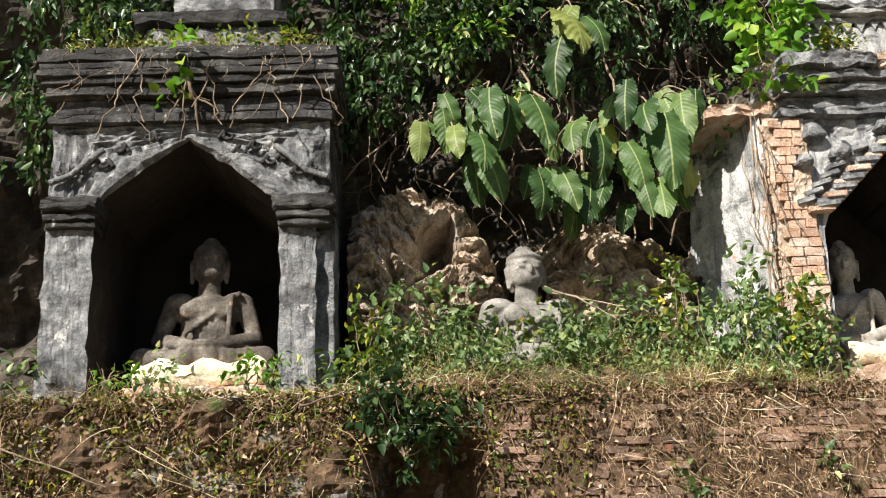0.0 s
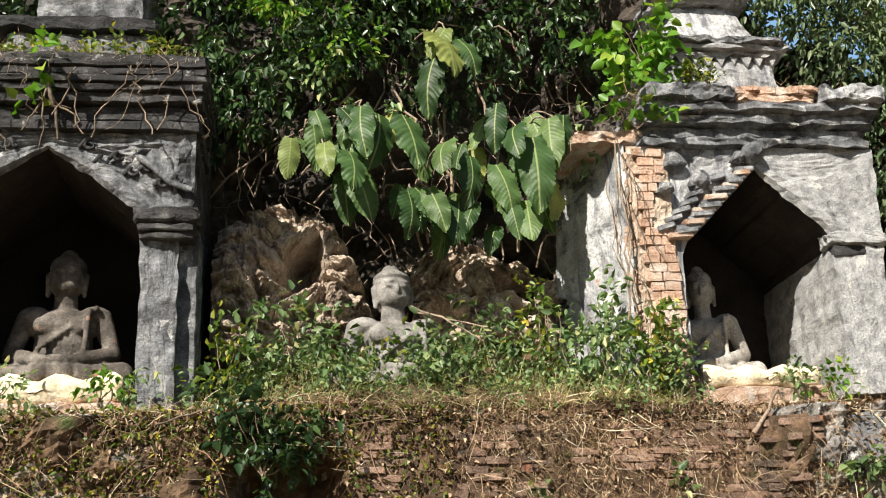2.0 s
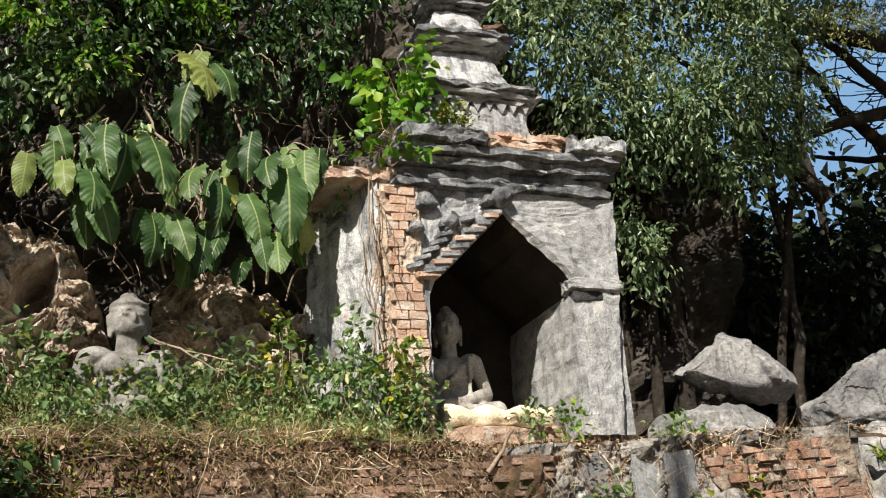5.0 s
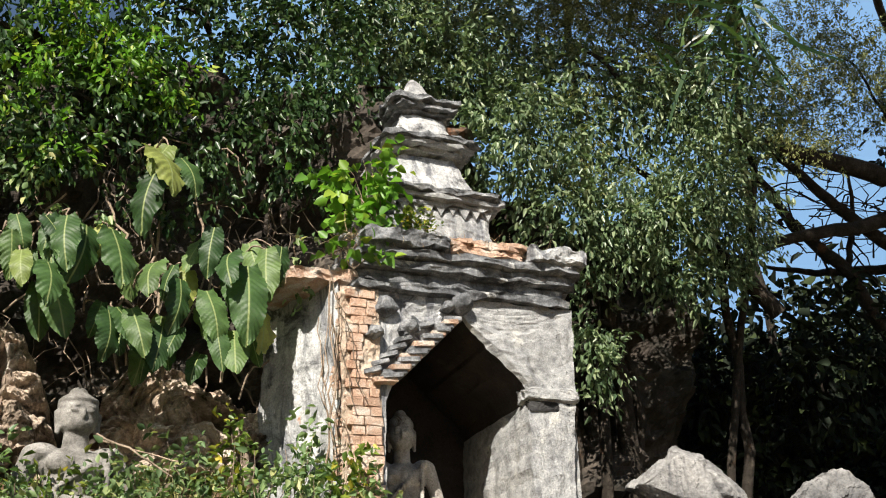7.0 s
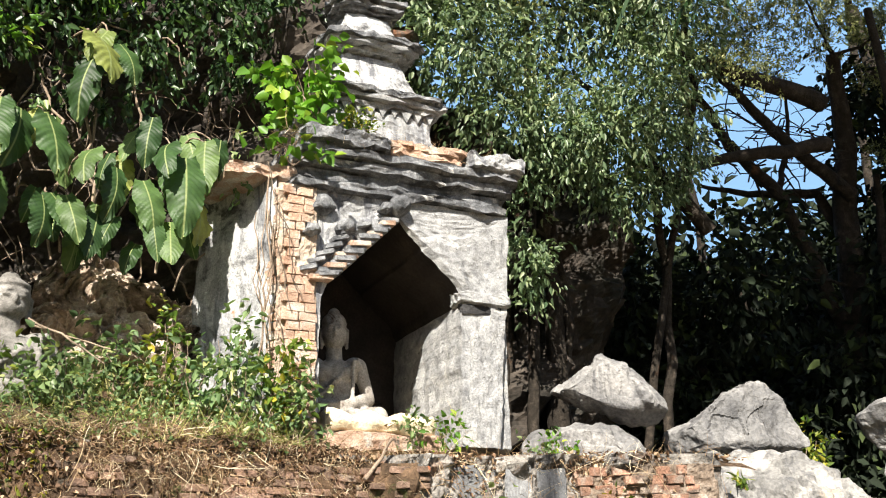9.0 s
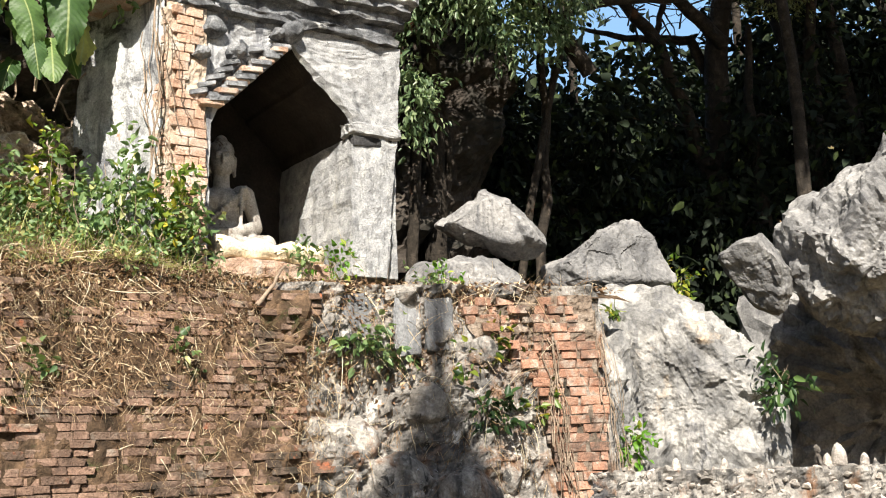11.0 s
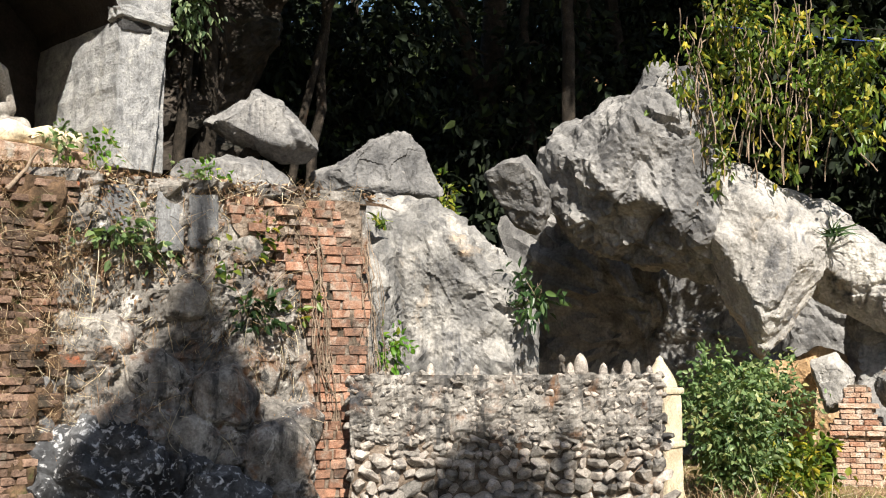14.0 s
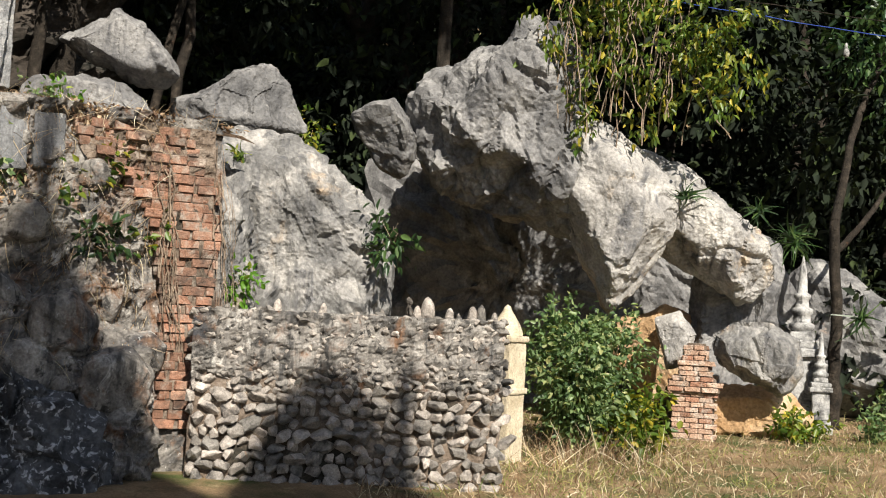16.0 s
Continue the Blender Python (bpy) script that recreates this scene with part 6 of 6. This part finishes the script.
ok = np.array([noise.noise(Vector((b * math.sin(c) * 0.9, b * math.cos(c) * 0.9, 2))) > -0.1 for b, c in zip(r, a)])
r, a = r[ok], a[ok]
n = len(r)
x, y = r * np.sin(a), r * np.cos(a)
s = np.stack([x, y, np.array([ground_z(i, j) for i, j in zip(x, y)])], 1)
v, q = ribbons(s, g.normal(size=(n, 3)) * 0.6 + np.array((0, 0, 1.0)), g.uniform(0.06, 0.2, n), g.uniform(0.006, 0.014, n), g, 0.9)
tagged(quads("green_tufts", v, q, GRASS), "short green grass tufts on the open ground", "grass", kind="stuff")
n = 1800
r = g.normal(size=(n, 2)) * np.array((0.55, 0.5))
s = np.stack([10.35 + r[:, 0], 5.6 + r[:, 1], np.full(n, 0.06)], 1)
v, q = ribbons(s, g.normal(size=(n, 3)) * 0.6 + np.array((0, 0, 1.0)), g.uniform(0.2, 0.55, n), g.uniform(0.005, 0.012, n), g, 0.9)
tagged(quads("tall_grass", v, q, STRAW), "tall dry grass round the bush", "grass", kind="stuff")


# ---- small built things ----
post = empty("ochre_gatepost")
tagged(post, "faded yellow plastered gatepost with a bell-shaped cap", "post")
PX, PY = 9.35, 6.0
block("shaft", (PX - 0.15, PY - 0.15, 0.0), (PX + 0.15, PY + 0.15, 1.30), OCHRE_PAINT, post, wear=0.008)
block("moulding", (PX - 0.17, PY - 0.17, 0.78), (PX + 0.17, PY + 0.17, 0.84), OCHRE_PAINT, post, wear=0.006)
block("moulding", (PX - 0.17, PY - 0.17, 1.30), (PX + 0.17, PY + 0.17, 1.36), OCHRE_PAINT, post, wear=0.006)


def lathe(profile, at, sides=16):
    p = np.array(profile, dtype=float)
    a = np.linspace(0, 2 * np.pi, sides, endpoint=False)
    v = np.stack([p[:, None, 0] * np.cos(a) + at[0], p[:, None, 0] * np.sin(a) + at[1], np.broadcast_to(p[:, None, 1] + at[2], (len(p), sides))], -1).reshape(-1, 3)
    i, j = np.meshgrid(np.arange(len(p) - 1), np.arange(sides), indexing="ij")
    k = (j + 1) % sides
    return v, np.stack([i * sides + j, i * sides + k, (i + 1) * sides + k, (i + 1) * sides + j], -1).reshape(-1, 4)


quads("cap", *lathe([(0.17, 0), (0.16, 0.05), (0.13, 0.12), (0.08, 0.2), (0.045, 0.25), (0.03, 0.29), (0.0, 0.31)], (PX, PY, 1.36)), OCHRE_PAINT, post)


def square_stack(steps, at, turn, material, parent, name):
    for k, (half, z0, z1) in enumerate(steps):
        ob = block(name, (-half, -half, z0), (half, half, z1), material, parent, wear=0.01, seed=k)
        ob.matrix_local = pose(*at, 0, 0, turn)


def white_stupa(at, size, label):
    ob = empty("small_stupa")
    square_stack([(h * size, a * size, b * size) for h, a, b in ((0.2, 0, 0.14), (0.17, 0.143, 0.26), (0.14, 0.263, 0.72), (0.19, 0.723, 0.80), (0.16, 0.803, 0.88), (0.12, 0.883, 0.96))], at, -66, WHITEWASH, ob, "base")
    quads("spire", *lathe([(r * size * 0.95, z * size) for r, z in ((0.10, 0.96), (0.13, 0.99), (0.13, 1.03), (0.09, 1.05), (0.085, 1.12), (0.11, 1.14), (0.11, 1.18), (0.07, 1.2), (0.065, 1.27), (0.085, 1.29), (0.085, 1.32), (0.05, 1.34), (0.045, 1.45), (0.03, 1.6), (0.0, 1.72))], at), WHITEWASH, ob)
    return tagged(ob, label, "stupa", "white stupas")


white_stupa((14.55, 4.78, 0.25), 1.35, "tall weathered whitewashed stupa with a stepped spire")
white_stupa((14.35, 4.45, 0.22), 0.78, "small weathered whitewashed stupa before the rocks")
for k, (u, size) in enumerate(((2.02, 0.2), (1.93, 0.13), (2.22, 0.12), (2.42, 0.15), (2.5, 0.17), (2.62, 0.1), (1.62, 0.09), (1.1, 0.11), (0.7, 0.12), (2.3, 0.09))):
    p = RA + along * u - outward * 0.12
    m = rock("capping_stone", (p.x, p.y, 1.47 + size * 0.45), -50, [(-size * 0.42, -size * 0.5), (-size * 0.22, size * 0.5), (size * 0.05, size * 0.75), (size * 0.3, size * 0.35), (size * 0.4, -size * 0.5)], size * 0.3, size * 0.3, RUBBLE, None, seed=k, level=3, rough=0.02)
    tagged(m, "pointed loose stone standing on the rubble wall", "stone", "wall-top stones")
p = RA + along * 1.86 - outward * 0.1
fig = statue("small_statue", (p.x, p.y, 1.47), 0.16, 50, STATUE_DARK, "tiny dark seated figure standing on the rubble wall")
fig.modifiers["remesh"].voxel_size = 0.025

pillar = empty("brick_pillar")
tagged(pillar, "short stepped pillar of old red brick", "pillar")
PB = (12.73, 5.45, 0.14)
square_stack([(0.26, 0, 0.07), (0.235, 0.07, 0.60), (0.29, 0.60, 0.72), (0.24, 0.72, 0.78), (0.17, 0.78, 0.93), (0.19, 0.93, 0.98), (0.12, 0.98, 1.2)], PB, -66, MORTAR, pillar, "core")

# cable and bulb
cable = empty("lamp_cable")
tagged(cable, "thin sagging cable with a hanging bulb", "cable")
g = np.random.default_rng(8)
quads("wire", *tube_arrays(wander((11.9, 6.6, 5.75), (13.6, 2.6, 4.9), 24, 0.004, g, 0.06), 0.006, 5), surface("blue_wire", ((0.3, (0.03, 0.06, 0.3)), (0.6, (0.05, 0.1, 0.4)))), cable)
quads("wire", *tube_arrays(wander((11.9, 6.5, 5.85), (13.7, 2.6, 5.1), 24, 0.004, g, 0.05), 0.005, 5), BARK, cable)
quads("bulb", *lathe([(0.0, 0.0), (0.03, 0.01), (0.04, 0.05), (0.03, 0.09), (0.018, 0.12), (0.018, 0.17), (0.0, 0.18)], (13.17, 3.88, 4.82), 10), WHITEWASH, cable)
# dead branches on the ledge
dead = []
for a, b, r in (((1.15, 9.35, 4.35), (1.75, 9.1, 3.95), 0.012), ((1.2, 9.4, 4.3), (1.85, 9.2, 4.1), 0.009), ((3.85, 8.55, 3.0), (4.1, 8.5, 3.35), 0.02), ((-3.2, 8.1, 2.9), (-2.3, 8.1, 2.55), 0.008), ((-0.9, 8.1, 3.1), (-0.3, 8.15, 3.3), 0.008)):
    dead.append(tube_arrays(wander(a, b, 8, 0.01, g), np.linspace(r, r * 0.6, 8), 6))
tagged(quads("dead_branches", *joined(dead), ROOT), "bare grey fallen twigs lying on the ledge", "branches", kind="stuff")

# tall stupa behind the camera, which throws its pointed shadow on the wall
stupa = empty("great_stupa")
tagged(stupa, "tall whitewashed stupa standing in the sun", "stupa")
ACROSS = Vector((0.81, -0.57, 0)).normalized()
TIP = Vector((5.12, 8.35, 3.3)) - SUN * 23.0 + ACROSS * 0.36
H = TIP.z
quads("spire", *lathe([(3.4, 0), (3.4, 1.5), (3.0, 1.55), (2.9, H - 9.0), (2.4, H - 7.0), (1.75, H - 5.0), (1.3, H - 3.8), (1.0, H - 3.2), (0.84, H - 2.75), (0.56, H - 2.2), (0.38, H - 1.7), (0.24, H - 1.3), (0.12, H - 1.05), (0.085, H - 0.8), (0.07, H + 0.2), (0.03, H + 0.5)], (TIP.x, TIP.y, 0), 24), WHITEWASH, stupa)
small = empty("lesser_stupa")
tagged(small, "smaller whitewashed stupa standing in the sun", "stupa")
TIP2 = Vector((7.15, 6.45, 0.98)) - SUN * 22.0
H = TIP2.z
quads("spire", *lathe([(2.0, 0), (2.0, 1.2), (1.7, 1.3), (1.5, H - 5.0), (1.2, H - 3.0), (0.85, H - 1.4), (0.62, H - 0.8), (0.42, H - 0.35), (0.2, H - 0.1), (0.1, H)], (TIP2.x, TIP2.y, 0), 24), WHITEWASH, small)

# unseen pole, added only to throw a thin shadow on the rubble wall
mast = empty("unseen_shadow_pole")
tagged(mast, "unseen slender pole added to cast a thin shadow", "mast")
TIP3 = Vector((7.62, 5.9, 1.0)) - SUN * 20.0
quads("pole", *lathe([(0.14, 0), (0.12, TIP3.z * 0.5), (0.1, TIP3.z - 0.4), (0.08, TIP3.z), (0.0, TIP3.z + 0.05)], (TIP3.x, TIP3.y, 0), 10), BARK, mast)


# ---- bricks, piece by piece ----
def brick_mesh(material, seed):
    h = random.Random(seed)
    bm = bmesh.new()
    bmesh.ops.create_cube(bm, size=1)
    bmesh.ops.bevel(bm, geom=bm.edges[:] , offset=0.07, segments=1, affect="EDGES")
    for v in bm.verts:
        v.co += Vector((h.uniform(-1, 1) * 0.05, h.uniform(-1, 1) * 0.05, h.uniform(-1, 1) * 0.07))
    me = bpy.data.meshes.new("brick")
    bm.to_mesh(me)
    bm.free()
    me.materials.append(material)
    return me


RED = [brick_mesh(BRICK, s) for s in range(5)]
DULL = [brick_mesh(DULL_BRICK, s + 10) for s in range(5)]
PALE = [brick_mesh(PALE_BRICK, s + 20) for s in range(5)]
pick = random.Random(21)


def brick(meshes, parent, at, size, turn=0.0, tilt=0.0):
    ob = new("brick", meshes[pick.randrange(5)])
    ob.parent = parent
    ob.matrix_local = Matrix.Translation(at) @ Matrix.Rotation(turn, 4, "Z") @ Matrix.Rotation(tilt, 4, "Y") @ Matrix.Diagonal((*size, 1))
    return ob


def wall_turn(x, z):
    return math.atan2(wall_y(x + 0.1, z) - wall_y(x - 0.1, z), 0.2)


for x0, x1, z0, z1 in ((0.5, 4.3, 0.3, 3.14), (5.72, 6.86, 2.66, 3.12), (6.4, 6.84, 0.42, 2.7)):
    sheet("mortar_bed", list(np.linspace(x0, x1, 80)), list(np.linspace(z0, z1, 30)), lambda x, z: (x, rough_wall(x, z) - 0.052 + 0.02 * fbm(x, 2, z, 6) + 0.012 * fbm(x, 5, z, 16), z), SOIL if x0 < 1 else MORTAR, wall, False)
# red brick rib at the wall's free end, arching over into the band along the ledge
RIB_Z = (0.42, 0.9, 1.5, 1.95, 2.3, 2.55, 2.72, 2.88, 3.14)
RIB_L = (6.33, 6.36, 6.41, 6.35, 6.24, 6.06, 5.86, 5.72, 5.72)
RIB_R = (6.74, 6.74, 6.80, 6.88, 6.92, 6.88, 6.82, 6.74, 6.56)
z, row = 0.46, 0
while z < 3.14:
    x0, x1 = float(np.interp(z, RIB_Z, RIB_L)), float(np.interp(z, RIB_Z, RIB_R))
    x0 += pick.uniform(-0.03, 0.02)
    x = x0
    first = row % 2
    while x < x1 - 0.03:
        w = 0.10 if first else pick.choice((0.16, 0.19, 0.2))
        first = 0
        w = min(w, x1 - x + 0.02)
        if pick.random() > 0.015:
            brick(RED, wall, (x + w / 2, rough_wall(x + w / 2, z) + 0.012 - pick.uniform(0, 0.018), z + pick.uniform(-0.004, 0.004)), (w - 0.007, 0.15, 0.078), wall_turn(x, z), pick.uniform(-0.025, 0.025))
        x += w
    z += 0.084
    row += 1
# worn brickwork along the middle of the wall: nearest pieces single, the rest joined
rest = []
z = 0.45
while z < 3.1:
    x = 0.5 + pick.uniform(0, 0.2)
    while x < 4.25 + 0.12 * math.sin(z * 9):
        w = pick.choice((0.12, 0.2, 0.22, 0.23))
        if pick.random() > 0.06 and noise.noise(Vector((x * 1.4, 3, z * 1.8))) > -0.36:
            at = (x + w / 2, rough_wall(x + w / 2, z) - pick.uniform(-0.03, 0.012) - 0.03 * noise.noise(Vector((x * 2.2, 7, z * 2.6))), z + pick.uniform(-0.006, 0.006))
            if 2.75 < x and z > 1.35:
                brick(DULL, wall, at, (w - 0.008, 0.14, 0.058), wall_turn(x, z), pick.uniform(-0.04, 0.04))
            else:
                rest.append((at, w))
        x += w
    z += 0.064
shape = [np.array([v.co[:] for v in m.vertices]) for m in DULL]
polys = [[tuple(p.vertices) for p in m.polygons] for m in DULL]
vs, fs = [], []
for at, w in rest:
    k = pick.randrange(5)
    b = len(vs)
    for c in shape[k] * np.array((w - 0.008, 0.14, 0.058)) + np.array(at):
        vs.append(tuple(c))
    fs += [tuple(i + b for i in p) for p in polys[k]]
tagged(mesh_object("brickwork", vs, fs, DULL_BRICK_REST, wall), "worn mossy brick courses", kind="stuff")
# cement slabs leaning on the wall under the ruin
for k, (x0, x1, z0, z1) in enumerate(((4.62, 5.06, 2.5, 3.14), (5.10, 5.34, 2.58, 3.16), (5.36, 5.62, 2.62, 3.1), (4.0, 4.3, 1.0, 1.5))):
    bm = bmesh.new()
    box_mesh(bm, (-(x1 - x0) / 2, -0.05, 0), ((x1 - x0) / 2, 0.05, z1 - z0), 0.016, 0.06, k)
    ob = part("slab", bm, CEMENT, wall, "smooth grey cement patch")
    xm = (x0 + x1) / 2
    ob.matrix_local = Matrix.Translation((xm, sum(rough_wall(xm, z0 + (z1 - z0) * f) for f in (0.1, 0.5, 0.9)) / 3 - 0.005, z0)) @ Matrix.Rotation(wall_turn(xm, z0), 4, "Z") @ Matrix.Rotation(-0.06, 4, "X")
# brick pier of the ruined shrine, then its stepped broken arch
z = 3.44
row = 0
while z < 5.76:
    x = 3.22 + (0.05 if row % 2 else 0)
    edge = 3.56 + 0.015 * math.sin(row * 1.7) if z < 4.72 else 3.46 + 0.08 * math.sin(z * 7)
    while x < edge - 0.04:
        w = min(pick.choice((0.13, 0.17, 0.2)), edge - x)
        if pick.random() > 0.05:
            brick(PALE, ruin, (x + w / 2, 9.05 - pick.uniform(0.0, 0.02), z), (w - 0.004, 0.18, 0.082), 0, pick.uniform(-0.04, 0.04))
        x += w
    if pick.random() > 0.15:
        brick(PALE, ruin, (3.2, 9.12, z), (0.08, 0.24, 0.07), 0.3)
    z += 0.087
    row += 1
sheet("lime_bed", list(np.linspace(3.18, 3.56, 20)), list(np.linspace(3.4, 5.78, 80)), lambda x, z: (x, 8.985 + 0.03 * fbm(x, 1, z, 5.0) + 0.02 * fbm(x, 4, z, 14.0), z), LIME, ruin, False)
ARCH = [brick_mesh(GREY_PLASTER, s + 30) for s in range(5)]
for k in range(17):
    s = k / 16
    x, z = 3.70 + 0.66 * s, 4.87 + 0.66 * s
    ln = 0.22 - 0.04 * s + pick.uniform(-0.04, 0.04)
    brick(ARCH if k % 3 else PALE, ruin, (x - ln / 2 + 0.01, 8.99 - 0.02 * (k % 2), z), (ln, 0.18, 0.05), 0, -0.1)
    if k % 2 and k < 14:
        brick(ARCH, ruin, (x - ln - 0.07, 9.0, z + 0.05), (0.17, 0.16, 0.045), 0, -0.3)
for k in range(16):
    brick(PALE, ruin, (4.3 + k * 0.052 + pick.uniform(-0.02, 0.02), 8.93 + pick.uniform(0, 0.08), 6.31 + 0.04 * (k % 2)), (0.16, 0.2, 0.05), pick.uniform(-0.5, 0.5), pick.uniform(-0.1, 0.1))
# the short pillar's bricks
turn = radians(-66)
basis = Matrix.Rotation(turn, 4, "Z")
for k in range(19):
    z = 0.03 + k * 0.062
    half = 0.27 if z < 0.07 else 0.245 if z < 0.6 else 0.30 if z < 0.73 else 0.25 if z < 0.79 else 0.18 if z < 0.94 else 0.2 if z < 0.99 else 0.13
    for side in range(4):
        if side == 1:
            continue
        face = Matrix.Rotation(side * math.pi / 2, 4, "Z")
        m = 3 if half > 0.2 else 2
        for i in range(m):
            w = 2 * half / m
            u = -half + w * (i + 0.5) + (0.03 if k % 2 else -0.03)
            ob = brick(PALE if pick.random() < 0.75 else RED, pillar, (0, 0, 0), (1, 1, 1))
            ob.matrix_local = Matrix.Translation(PB) @ basis @ face @ Matrix.Translation((u, -half + 0.03, z)) @ Matrix.Diagonal((w - 0.008, 0.09, 0.052, 1))
